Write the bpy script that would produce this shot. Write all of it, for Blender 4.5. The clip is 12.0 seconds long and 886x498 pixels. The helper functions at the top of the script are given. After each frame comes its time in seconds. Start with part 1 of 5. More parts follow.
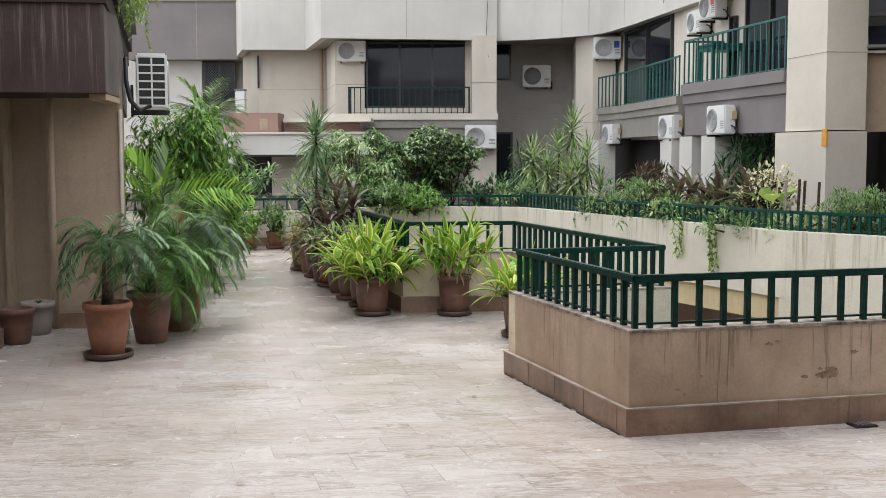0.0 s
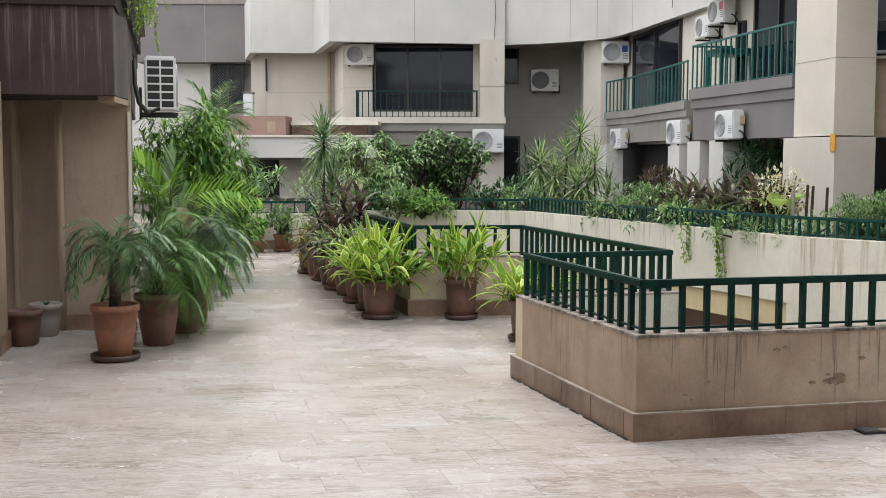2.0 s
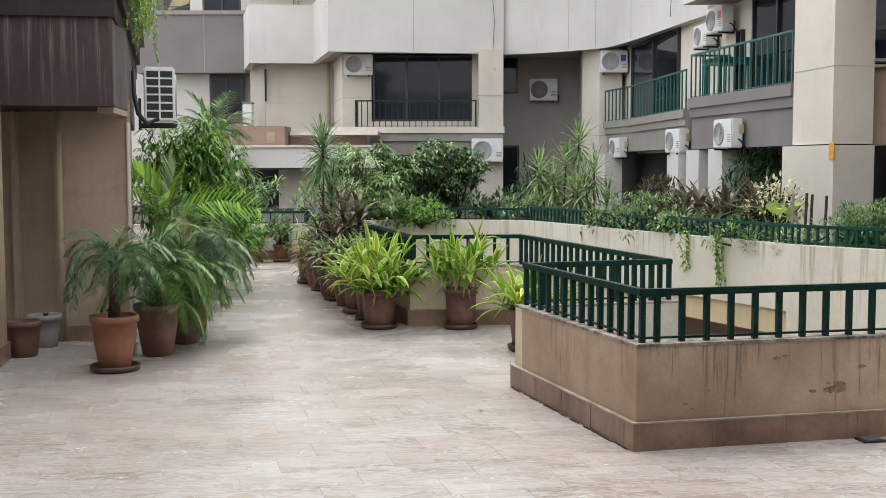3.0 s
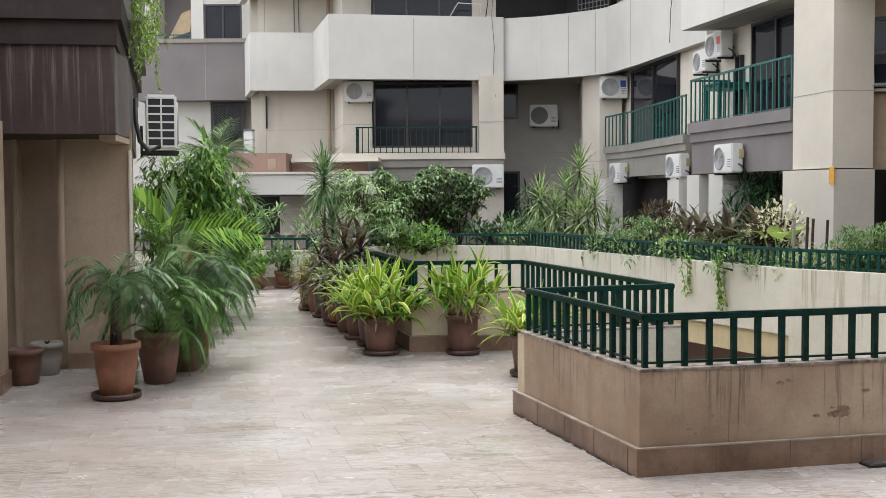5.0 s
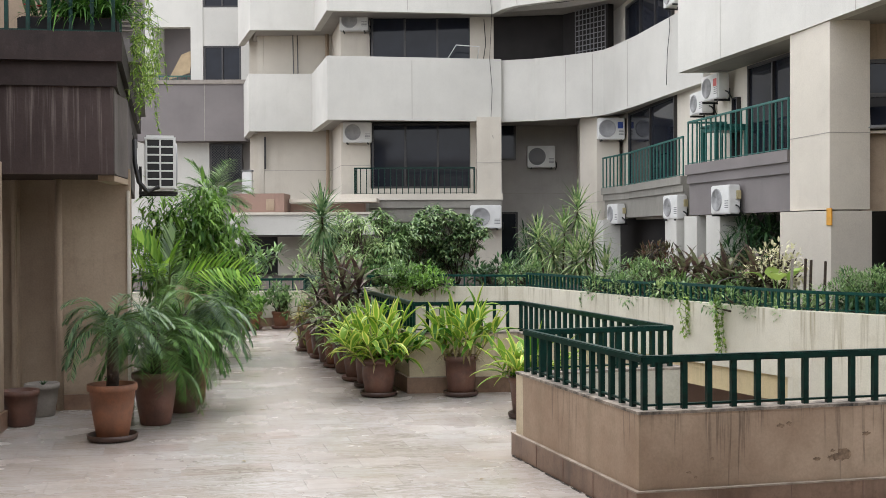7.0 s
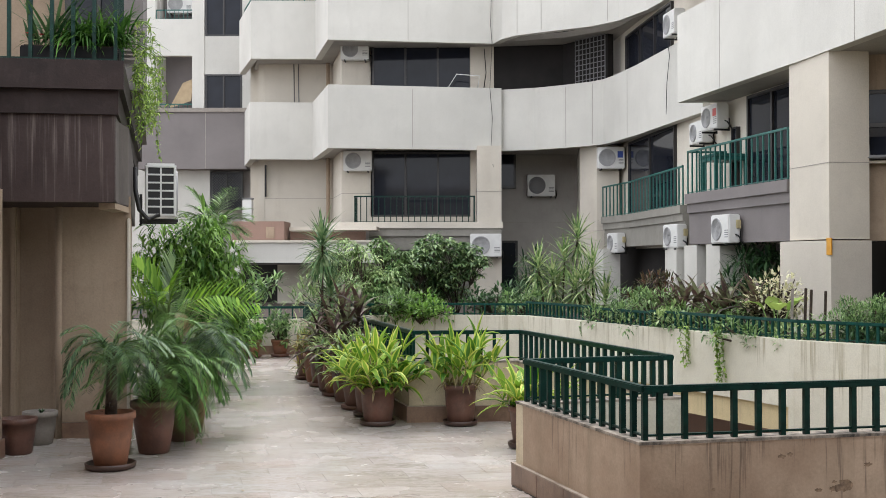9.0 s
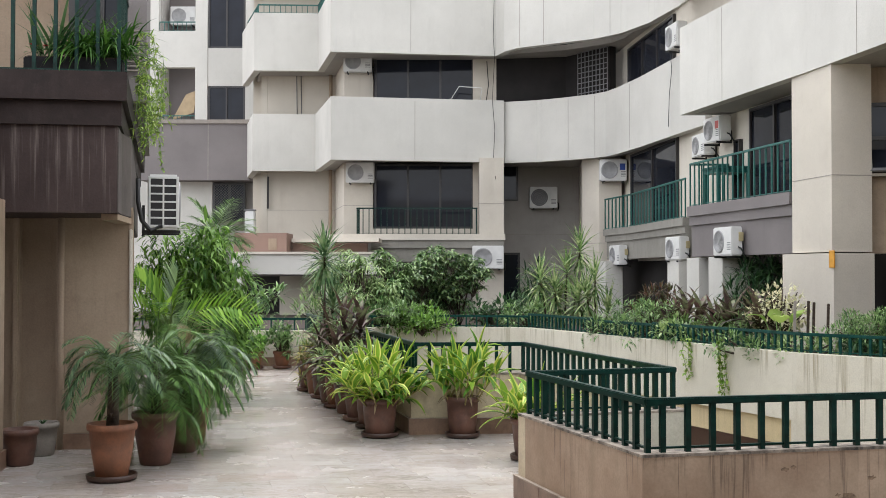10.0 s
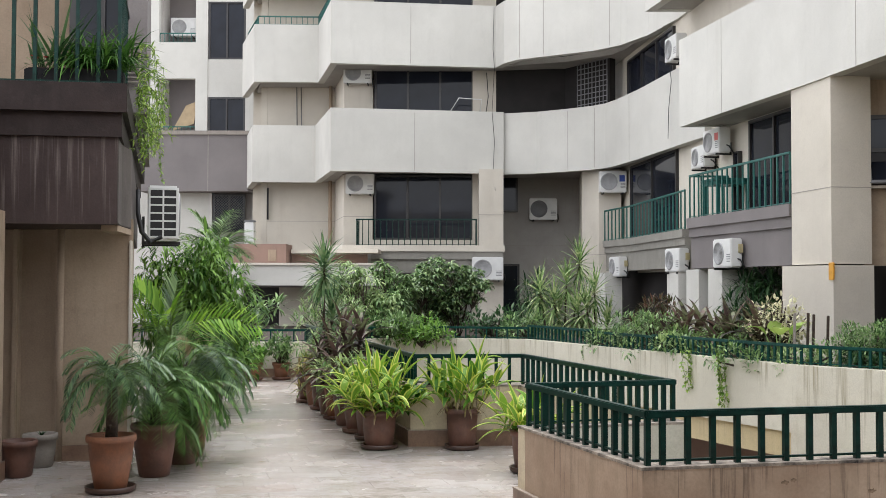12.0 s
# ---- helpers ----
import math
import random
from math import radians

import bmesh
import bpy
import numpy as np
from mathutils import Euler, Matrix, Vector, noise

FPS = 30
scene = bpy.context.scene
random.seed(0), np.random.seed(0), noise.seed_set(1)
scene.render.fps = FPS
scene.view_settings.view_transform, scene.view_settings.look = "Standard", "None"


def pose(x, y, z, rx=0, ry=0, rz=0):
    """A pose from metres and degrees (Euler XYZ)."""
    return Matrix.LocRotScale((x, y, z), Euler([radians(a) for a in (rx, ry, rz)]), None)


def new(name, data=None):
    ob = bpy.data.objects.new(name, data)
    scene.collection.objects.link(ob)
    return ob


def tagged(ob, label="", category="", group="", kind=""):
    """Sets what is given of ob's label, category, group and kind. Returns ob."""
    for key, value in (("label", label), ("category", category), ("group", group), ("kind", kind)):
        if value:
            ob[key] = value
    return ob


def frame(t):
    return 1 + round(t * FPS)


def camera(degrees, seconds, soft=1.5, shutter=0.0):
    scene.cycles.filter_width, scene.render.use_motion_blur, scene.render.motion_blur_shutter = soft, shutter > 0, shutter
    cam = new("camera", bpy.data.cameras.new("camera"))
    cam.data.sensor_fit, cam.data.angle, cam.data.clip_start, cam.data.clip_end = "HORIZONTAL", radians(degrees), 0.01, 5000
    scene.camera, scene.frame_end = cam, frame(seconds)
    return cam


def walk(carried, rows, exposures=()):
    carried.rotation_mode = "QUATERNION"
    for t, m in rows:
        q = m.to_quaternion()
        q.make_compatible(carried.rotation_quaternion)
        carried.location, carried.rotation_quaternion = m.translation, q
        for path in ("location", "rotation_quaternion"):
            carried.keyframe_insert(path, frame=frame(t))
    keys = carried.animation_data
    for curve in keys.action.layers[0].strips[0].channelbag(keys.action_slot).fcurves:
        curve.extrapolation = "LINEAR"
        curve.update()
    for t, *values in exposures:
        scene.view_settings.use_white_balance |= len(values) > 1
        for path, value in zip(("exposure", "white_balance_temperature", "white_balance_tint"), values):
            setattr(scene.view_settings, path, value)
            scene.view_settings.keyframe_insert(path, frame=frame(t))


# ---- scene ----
cam = camera(42.81, 12.0, soft=0.65)
# seconds, x, y, z, and the turns about x, y, z in degrees: a hand-held tilt upwards
ROWS = [
    (0, 0, -0, 1.6, 85.113, 0.143, -0.012),
    (0.5, -0.0004, 0.0006, 1.5999, 85.2, 0.027, 0.055),
    (1, -0.0015, -0.0026, 1.6018, 85.144, -0.06, 0.143),
    (1.5, -0.0027, 0.0004, 1.6003, 85.226, -0.058, 0.308),
    (2, -0.0026, 0.0011, 1.6008, 85.296, -0.115, 0.362),
    (2.5, -0.0033, -0, 1.6, 85.387, -0.013, 0.321),
    (3, -0.0022, 0.0038, 1.6024, 85.775, 0.076, 0.322),
    (5, -0.0077, 0.0016, 1.6009, 87.094, 0.342, 0.354),
    (5.5, -0.0083, 0.0053, 1.6041, 87.913, 0.348, 0.309),
    (6, -0.0136, 0.0095, 1.6045, 88.216, 0.339, 0.298),
    (6.5, -0.0095, 0.0089, 1.6026, 88.917, 0.334, 0.278),
    (7, -0.0125, 0.0084, 1.6067, 89.138, 0.256, 0.24),
    (9, -0.0151, 0.0111, 1.6102, 90.57, 0.079, 0.23),
    (9.5, -0.0182, 0.0113, 1.6107, 90.597, -0.001, 0.26),
    (10, -0.0175, 0.0171, 1.6071, 91.18, -0.049, 0.335),
    (10.5, -0.0175, 0.0156, 1.6124, 91.349, -0.124, 0.297),
    (11, -0.0195, 0.0187, 1.6137, 91.563, -0.088, 0.316),
    (11.5, -0.0201, 0.0154, 1.614, 91.694, -0.108, 0.298),
    (12, -0.0196, 0.0169, 1.6126, 91.743, -0.131, 0.309),
]
walk(cam, [(t, pose(x, y, z, rx, ry, rz)) for t, x, y, z, rx, ry, rz in ROWS])

# ---- world and light: an overcast, rainy day ----
SKY, SUN, SUN_EL, SUN_ROT = 0.15, 1.3, 66.0, 342.0
scene.view_settings.exposure = 0.68
world = bpy.data.worlds.new("world")
scene.world = world
world.use_nodes = True
wn = world.node_tree.nodes
wl = world.node_tree.links
sky = wn.new("ShaderNodeTexSky")
sky.sky_type, sky.sun_disc = "NISHITA", False
sky.sun_elevation, sky.sun_rotation = radians(SUN_EL), radians(SUN_ROT)
sky.dust_density, sky.ozone_density, sky.air_density = 4.0, 1.0, 1.0
haze = wn.new("ShaderNodeMixRGB")
haze.inputs["Fac"].default_value = 0.85
haze.inputs["Color2"].default_value = (10.9, 11.1, 11.75, 1)
wl.new(sky.outputs["Color"], haze.inputs["Color1"])
wl.new(haze.outputs["Color"], wn["Background"].inputs["Color"])
wn["Background"].inputs["Strength"].default_value = SKY
sun_data = bpy.data.lights.new("sun", "SUN")
sun_data.energy, sun_data.angle, sun_data.color = SUN, radians(30), (1.0, 0.98, 0.96)
sun = new("sun", sun_data)
sun.matrix_world = pose(0, 0, 30, 90 - SUN_EL, 0, 180 - SUN_ROT)

# ---- materials ----
def node_material(name):
    m = bpy.data.materials.new(name)
    m.use_nodes = True
    return m, m.node_tree.nodes, m.node_tree.links, m.node_tree.nodes["Principled BSDF"]


def noise_node(n, l, scale, detail=4.0, stretch=(1, 1, 1), rough=0.55):
    co = n.new("ShaderNodeTexCoord")
    mp = n.new("ShaderNodeMapping")
    mp.inputs["Scale"].default_value = stretch
    l.new(co.outputs["Object"], mp.inputs["Vector"])
    t = n.new("ShaderNodeTexNoise")
    t.inputs["Scale"].default_value, t.inputs["Detail"].default_value = scale, detail
    t.inputs["Roughness"].default_value = rough
    l.new(mp.outputs["Vector"], t.inputs["Vector"])
    return t


def ramp(n, l, source, stops):
    r = n.new("ShaderNodeValToRGB")
    e = r.color_ramp.elements
    while len(e) < len(stops):
        e.new(0.5)
    for el, (p, c) in zip(e, stops):
        el.position, el.color = p, (*c, 1)
    l.new(source, r.inputs["Fac"])
    return r


def mix(n, l, kind, fac, a, b):
    x = n.new("ShaderNodeMixRGB")
    x.blend_type = kind
    for key, v in (("Fac", fac), ("Color1", a), ("Color2", b)):
        if hasattr(v, "is_linked"):
            l.new(v, x.inputs[key])
        else:
            x.inputs[key].default_value = v if key == "Fac" else (*v, 1)
    return x.outputs["Color"]


def bump(n, l, height, bs, strength=0.2, distance=0.01):
    b = n.new("ShaderNodeBump")
    b.inputs["Strength"].default_value, b.inputs["Distance"].default_value = strength, distance
    l.new(height, b.inputs["Height"])
    l.new(b.outputs["Normal"], bs.inputs["Normal"])


def math_node(n, l, kind, a, b=None, clamp=False):
    x = n.new("ShaderNodeMath")
    x.operation, x.use_clamp = kind, clamp
    for k, v in enumerate((a, b)):
        if v is None:
            continue
        if hasattr(v, "is_linked"):
            l.new(v, x.inputs[k])
        else:
            x.inputs[k].default_value = v
    return x.outputs[0]


def plaster(name, color, dirt=(0.16, 0.13, 0.1), amount=0.5, rough=0.75, streak=14.0, relief=0.25, patch=0.9, alt=None, drips=0.0, top=None, run=0.3, fine=17.0, black=None, dense=0.15):
    """Painted plaster: broad patches, rain streaks, a fine grain; top: the edge that rain runs start from."""
    m, n, l, bs = node_material(name)
    broad = noise_node(n, l, patch, 7, rough=0.62)
    streaks = noise_node(n, l, streak, 5, (1, 1, 0.07), 0.65)
    grain = noise_node(n, l, 60, 6)
    tone = ramp(n, l, broad.outputs["Fac"], [(0.3, alt or tuple(c * 0.86 for c in color)), (0.62 if alt else 0.7, tuple(min(c * 1.07, 0.9) for c in color))])
    mask = ramp(n, l, streaks.outputs["Fac"], [(0.52, (0, 0, 0)), (0.74, (1, 1, 1))])
    big = ramp(n, l, noise_node(n, l, 0.8, 4, (1, 1, 0.6)).outputs["Fac"], [(0.42, (0, 0, 0)), (0.64, (1, 1, 1))])
    where = mix(n, l, "MULTIPLY", 1.0, mask.outputs["Color"], big.outputs["Color"])
    stained = mix(n, l, "MIX", math_node(n, l, "MULTIPLY", where, amount), tone.outputs["Color"], dirt)
    blot = ramp(n, l, noise_node(n, l, patch * 5.5, 6, rough=0.7).outputs["Fac"], [(0.52, (0, 0, 0)), (0.75, (0.55, 0.55, 0.55))])
    stained = mix(n, l, "MIX", math_node(n, l, "MULTIPLY", blot.outputs["Color"], amount), stained, dirt)
    if drips:
        mark = tuple(c * 0.5 for c in dirt) if black is None else black
        thin = ramp(n, l, noise_node(n, l, fine, 4, (1, 1, 0.03), 0.75).outputs["Fac"], [(0.52, (0, 0, 0)), (0.66, (1, 1, 1))])
        if top is None:
            reach = ramp(n, l, noise_node(n, l, 5, 3, (1, 1, 0.6)).outputs["Fac"], [(0.42, (0, 0, 0)), (0.58, (1, 1, 1))]).outputs["Color"]
        else:
            co = n.new("ShaderNodeTexCoord")
            sep = n.new("ShaderNodeSeparateXYZ")
            l.new(co.outputs["Object"], sep.inputs[0])
            down = math_node(n, l, "SUBTRACT", top, sep.outputs["Z"])
            far = math_node(n, l, "POWER", noise_node(n, l, fine * 0.7, 3, (1, 1, 0.0), 0.7).outputs["Fac"], 3.0)
            group = ramp(n, l, noise_node(n, l, 1.6, 2, (1, 1, 0.0)).outputs["Fac"], [(0.4, (dense, dense, dense)), (0.62, (1, 1, 1))])
            far = math_node(n, l, "MULTIPLY", math_node(n, l, "MULTIPLY", far, run * 9.0), group.outputs["Color"])
            reach = math_node(n, l, "DIVIDE", math_node(n, l, "SUBTRACT", far, down), run * 0.4, True)
        wet = math_node(n, l, "MULTIPLY", math_node(n, l, "MULTIPLY", thin.outputs["Color"], reach), drips)
        stained = mix(n, l, "MIX", wet, stained, mark)
    speck = ramp(n, l, grain.outputs["Fac"], [(0.3, (0.9, 0.9, 0.9)), (0.65, (1.03, 1.03, 1.03))])
    l.new(mix(n, l, "MULTIPLY", 1.0, stained, speck.outputs["Color"]), bs.inputs["Base Color"])
    bs.inputs["Roughness"].default_value = rough
    bump(n, l, grain.outputs["Fac"], bs, relief, 0.006)
    return m


def matte(m):
    m.node_tree.nodes["Principled BSDF"].inputs["Specular IOR Level"].default_value = 0.2
    return m


def plain(name, color, rough=0.5, metal=0.0, vary=0.15, scale=8.0, relief=0.0, coat=0.0):
    m, n, l, bs = node_material(name)
    t = noise_node(n, l, scale, 6)
    r = ramp(n, l, t.outputs["Fac"], [(0.3, tuple(c * (1 - vary) for c in color)), (0.7, tuple(min(1, c * (1 + vary)) for c in color))])
    l.new(r.outputs["Color"], bs.inputs["Base Color"])
    bs.inputs["Roughness"].default_value, bs.inputs["Metallic"].default_value = rough, metal
    bs.inputs["Coat Weight"].default_value = coat
    if relief:
        bump(n, l, t.outputs["Fac"], bs, relief, 0.01)
    return m


def marble(name):
    """Honed, wet travertine-like tiles: each its own tint, with veins along its length."""
    m, n, l, bs = node_material(name)
    info = n.new("ShaderNodeObjectInfo")
    geo = n.new("ShaderNodeNewGeometry")
    add = n.new("ShaderNodeMath")
    l.new(info.outputs["Random"], add.inputs[0])
    l.new(geo.outputs["Random Per Island"], add.inputs[1])
    fr = n.new("ShaderNodeMath")
    fr.operation = "FRACT"
    l.new(add.outputs[0], fr.inputs[0])
    pos = n.new("ShaderNodeMapping")
    pos.inputs["Rotation"].default_value = (0, 0, radians(-14.5))
    pos.inputs["Scale"].default_value = (1.0, 3.8, 1.0)
    l.new(geo.outputs["Position"], pos.inputs["Vector"])
    off = n.new("ShaderNodeVectorMath")
    off.operation = "ADD"
    com = n.new("ShaderNodeCombineXYZ")
    sc = n.new("ShaderNodeMath")
    sc.operation = "MULTIPLY"
    sc.inputs[1].default_value = 37.0
    l.new(fr.outputs[0], sc.inputs[0])
    l.new(sc.outputs[0], com.inputs["X"])
    l.new(sc.outputs[0], com.inputs["Z"])
    l.new(pos.outputs["Vector"], off.inputs[0])
    l.new(com.outputs["Vector"], off.inputs[1])
    vein = n.new("ShaderNodeTexNoise")
    vein.inputs["Scale"].default_value, vein.inputs["Detail"].default_value = 2.2, 12
    vein.inputs["Roughness"].default_value = 0.68
    vein.inputs["Distortion"].default_value = 0.9
    l.new(off.outputs["Vector"], vein.inputs["Vector"])
    tint = ramp(n, l, fr.outputs[0], [(0.0, (0.4, 0.355, 0.33)), (0.05, (0.46, 0.43, 0.41)), (0.3, (0.485, 0.47, 0.456)), (0.55, (0.455, 0.436, 0.42)), (0.8, (0.48, 0.464, 0.45)), (1.0, (0.46, 0.434, 0.415))])
    v = ramp(n, l, vein.outputs["Fac"], [(0.28, (0.66, 0.58, 0.52)), (0.42, (0.97, 0.95, 0.93)), (0.475, (0.74, 0.69, 0.65)), (0.51, (1.03, 1.03, 1.03)), (0.57, (0.86, 0.83, 0.8)), (0.62, (1.05, 1.05, 1.05)), (0.72, (0.92, 0.89, 0.87))])
    base = mix(n, l, "MULTIPLY", 1.0, tint.outputs["Color"], v.outputs["Color"])
    # some tiles carry dark scribbled veins, in clouds
    scrib = n.new("ShaderNodeTexNoise")
    scrib.inputs["Scale"].default_value, scrib.inputs["Detail"].default_value = 3.0, 7
    scrib.inputs["Roughness"].default_value, scrib.inputs["Distortion"].default_value = 0.6, 1.6
    l.new(off.outputs["Vector"], scrib.inputs["Vector"])
    line = ramp(n, l, scrib.outputs["Fac"], [(0.43, (0, 0, 0)), (0.485, (1, 1, 1)), (0.515, (1, 1, 1)), (0.56, (0, 0, 0))])
    cloud = n.new("ShaderNodeTexNoise")
    cloud.inputs["Scale"].default_value, cloud.inputs["Detail"].default_value = 1.1, 4
    l.new(off.outputs["Vector"], cloud.inputs["Vector"])
    some = ramp(n, l, cloud.outputs["Fac"], [(0.47, (0, 0, 0)), (0.64, (0.8, 0.8, 0.8))])
    base = mix(n, l, "MIX", math_node(n, l, "MULTIPLY", line.outputs["Color"], some.outputs["Color"]), base, (0.25, 0.215, 0.185))
    wide = n.new("ShaderNodeTexNoise")
    wide.inputs["Scale"].default_value, wide.inputs["Detail"].default_value = 0.7, 5
    l.new(geo.outputs["Position"], wide.inputs["Vector"])
    stain = ramp(n, l, wide.outputs["Fac"], [(0.3, (0.86, 0.8, 0.75)), (0.6, (1.02, 1.01, 1.0))])
    l.new(mix(n, l, "MULTIPLY", 1.0, base, stain.outputs["Color"]), bs.inputs["Base Color"])
    film = n.new("ShaderNodeTexNoise")
    film.inputs["Scale"].default_value, film.inputs["Detail"].default_value = 1.7, 6
    l.new(geo.outputs["Position"], film.inputs["Vector"])
    wet = ramp(n, l, film.outputs["Fac"], [(0.3, (0.14, 0.14, 0.14)), (0.7, (0.34, 0.34, 0.34))])
    l.new(wet.outputs["Color"], bs.inputs["Roughness"])
    bs.inputs["Specular IOR Level"].default_value = 0.5
    bump(n, l, vein.outputs["Fac"], bs, 0.05, 0.003)
    return m


def leafy(name, dark, light, edge=None, rough=0.5, sheen=0.3):
    """Leaves: each blade its own shade; edge: a paler margin colour mixed in by streaks."""
    m, n, l, bs = node_material(name)
    geo = n.new("ShaderNodeNewGeometry")
    mid = tuple((a + b) / 2 for a, b in zip(dark, light))
    info = n.new("ShaderNodeObjectInfo")
    add = n.new("ShaderNodeMath")
    l.new(geo.outputs["Random Per Island"], add.inputs[0])
    l.new(info.outputs["Random"], add.inputs[1])
    frac = n.new("ShaderNodeMath")
    frac.operation = "FRACT"
    l.new(add.outputs[0], frac.inputs[0])
    r = ramp(n, l, frac.outputs[0], [(0.0, dark), (0.55, mid), (1.0, light)])
    out = r.outputs["Color"]
    if edge:
        t = noise_node(n, l, 9.0, 3)
        f = ramp(n, l, t.outputs["Fac"], [(0.47, (0, 0, 0)), (0.6, (1, 1, 1))])
        out = mix(n, l, "MIX", f.outputs["Color"], out, edge)
    l.new(out, bs.inputs["Base Color"])
    bs.inputs["Roughness"].default_value = rough
    bs.inputs["Specular IOR Level"].default_value = sheen
    tr = n.new("ShaderNodeBsdfTranslucent")
    l.new(out, tr.inputs["Color"])
    mx = n.new("ShaderNodeMixShader")
    mx.inputs["Fac"].default_value = 0.3
    l.new(bs.outputs["BSDF"], mx.inputs[1])
    l.new(tr.outputs["BSDF"], mx.inputs[2])
    l.new(mx.outputs["Shader"], n["Material Output"].inputs["Surface"])
    return m


def dark_glass(name, color=(0.0095, 0.011, 0.016), rough=0.06):
    m, n, l, bs = node_material(name)
    t = noise_node(n, l, 1.3, 3)
    r = ramp(n, l, t.outputs["Fac"], [(0.3, color), (0.7, tuple(c * 1.8 for c in color))])
    l.new(r.outputs["Color"], bs.inputs["Base Color"])
    bs.inputs["Roughness"].default_value = rough
    bs.inputs["Specular IOR Level"].default_value = 0.2
    bump(n, l, noise_node(n, l, 0.8, 2).outputs["Fac"], bs, 0.1, 0.02)
    return m


CREAM = plaster("cream plaster", (0.56, 0.515, 0.44), dirt=(0.33, 0.28, 0.23), amount=0.3, streak=3.0, patch=0.5)
BAND = plaster("white band plaster", (0.55, 0.537, 0.495), dirt=(0.37, 0.35, 0.3), amount=0.16, streak=1.5, patch=0.45, drips=0.07, fine=4.0)
WALLTAN = plaster("tan parapet plaster", (0.44, 0.335, 0.245), dirt=(0.18, 0.155, 0.1), amount=0.5, streak=4.0, alt=(0.3, 0.205, 0.14), patch=1.2, drips=0.6, relief=0.16, top=0.6, run=0.3, fine=30.0, black=(0.045, 0.033, 0.026))
WALLPALE = plaster("pale yellow parapet plaster", (0.65, 0.57, 0.42), dirt=(0.22, 0.17, 0.11), amount=0.6, streak=5.0, alt=(0.52, 0.43, 0.29), patch=1.4, drips=0.8, top=0.6, run=0.25, black=(0.09, 0.07, 0.05))
SKIRT = plaster("brown skirting stone", (0.285, 0.185, 0.128), dirt=(0.08, 0.045, 0.03), amount=0.9, rough=0.32, streak=6.0, alt=(0.12, 0.066, 0.041), patch=2.2, relief=0.12)
CAPSTRIP = plaster("pale mortar", (0.4, 0.34, 0.28), amount=0.6, patch=4.0, alt=(0.2, 0.15, 0.11))
COPING = plaster("weathered coping", (0.36, 0.31, 0.255), dirt=(0.03, 0.026, 0.022), amount=1.0, streak=9.0, alt=(0.03, 0.026, 0.022), patch=11.0)
PLANTER = plaster("pale yellow planter plaster", (0.66, 0.625, 0.52), dirt=(0.42, 0.36, 0.24), amount=0.5, streak=3.0, patch=0.7, drips=0.8, top=0.62, run=0.55, fine=9.0, dense=0.35, black=(0.29, 0.25, 0.15))
WELLFACE = plaster("pale damp well plaster", (0.5, 0.485, 0.41), dirt=(0.24, 0.22, 0.16), amount=0.6, streak=4.0, alt=(0.38, 0.365, 0.3))
GREY = plaster("mauve grey plaster", (0.185, 0.166, 0.162), dirt=(0.1, 0.09, 0.09), amount=0.22, streak=5.0)
OLIVE = plaster("olive grey plaster", (0.25, 0.238, 0.208), dirt=(0.1, 0.09, 0.075), amount=0.5, streak=5.0, patch=1.5)
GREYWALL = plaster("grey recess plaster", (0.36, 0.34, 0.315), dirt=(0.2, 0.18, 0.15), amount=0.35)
DARKBAND = matte(plaster("dark rain-stained fascia", (0.05, 0.035, 0.032), dirt=(0.022, 0.015, 0.014), amount=0.8, streak=5.0, rough=0.65, alt=(0.03, 0.0195, 0.0175), patch=1.6, drips=0.8, fine=17.0, top=2.87, run=1.0, dense=0.6, black=(0.13, 0.105, 0.096)))
SIDEGREY = plaster("weathered grey-brown plaster", (0.105, 0.088, 0.08), dirt=(0.05, 0.04, 0.036), amount=0.7, streak=6.0, alt=(0.06, 0.049, 0.044), patch=2.0)
FASCIATOP = matte(plaster("dark damp fascia ledge", (0.027, 0.0178, 0.0162), dirt=(0.06, 0.047, 0.042), amount=0.6, streak=5.0, rough=0.6, alt=(0.015, 0.01, 0.0095), patch=2.0))
LEFTWALL = plaster("beige wall plaster", (0.34, 0.262, 0.188), dirt=(0.15, 0.105, 0.07), amount=0.5, alt=(0.26, 0.19, 0.132), patch=1.1)
TANBEAM = plaster("tan beam plaster", (0.6, 0.49, 0.29), amount=0.4)
BROWN = plaster("brown fascia plaster", (0.26, 0.165, 0.13), amount=0.4)
FRAME = plain("dark window frame", (0.02, 0.018, 0.018), 0.4)
GLASS = dark_glass("dark window glass")
GREEN = matte(plain("dark green railing paint", (0.0025, 0.025, 0.0195), 0.32, vary=0.4, scale=20))
GREENOLD = matte(plain("faded green railing paint", (0.004, 0.045, 0.035), 0.5, vary=0.35, scale=12))
TEAL = plain("weathered teal railing paint", (0.012, 0.10, 0.085), 0.45, vary=0.25, scale=10)
TERRA = plaster("terracotta", (0.25, 0.103, 0.052), dirt=(0.1, 0.06, 0.04), amount=0.7, streak=7.0, rough=0.6, patch=6.0, alt=(0.16, 0.075, 0.045))
TERRADARK = plaster("old brown terracotta", (0.15, 0.068, 0.046), dirt=(0.2, 0.15, 0.12), amount=0.5, streak=6.0, rough=0.55, patch=4.0, alt=(0.07, 0.034, 0.025))
DARKCLAY = plaster("wet dark clay", (0.06, 0.032, 0.024), dirt=(0.03, 0.02, 0.015), amount=0.6, rough=0.45, patch=5.0)
CEMENT = plaster("cement pot", (0.27, 0.24, 0.21), amount=0.6, patch=5.0)
SOIL = plain("wet potting soil", (0.035, 0.022, 0.015), 0.9, vary=0.5, scale=40, relief=0.8)
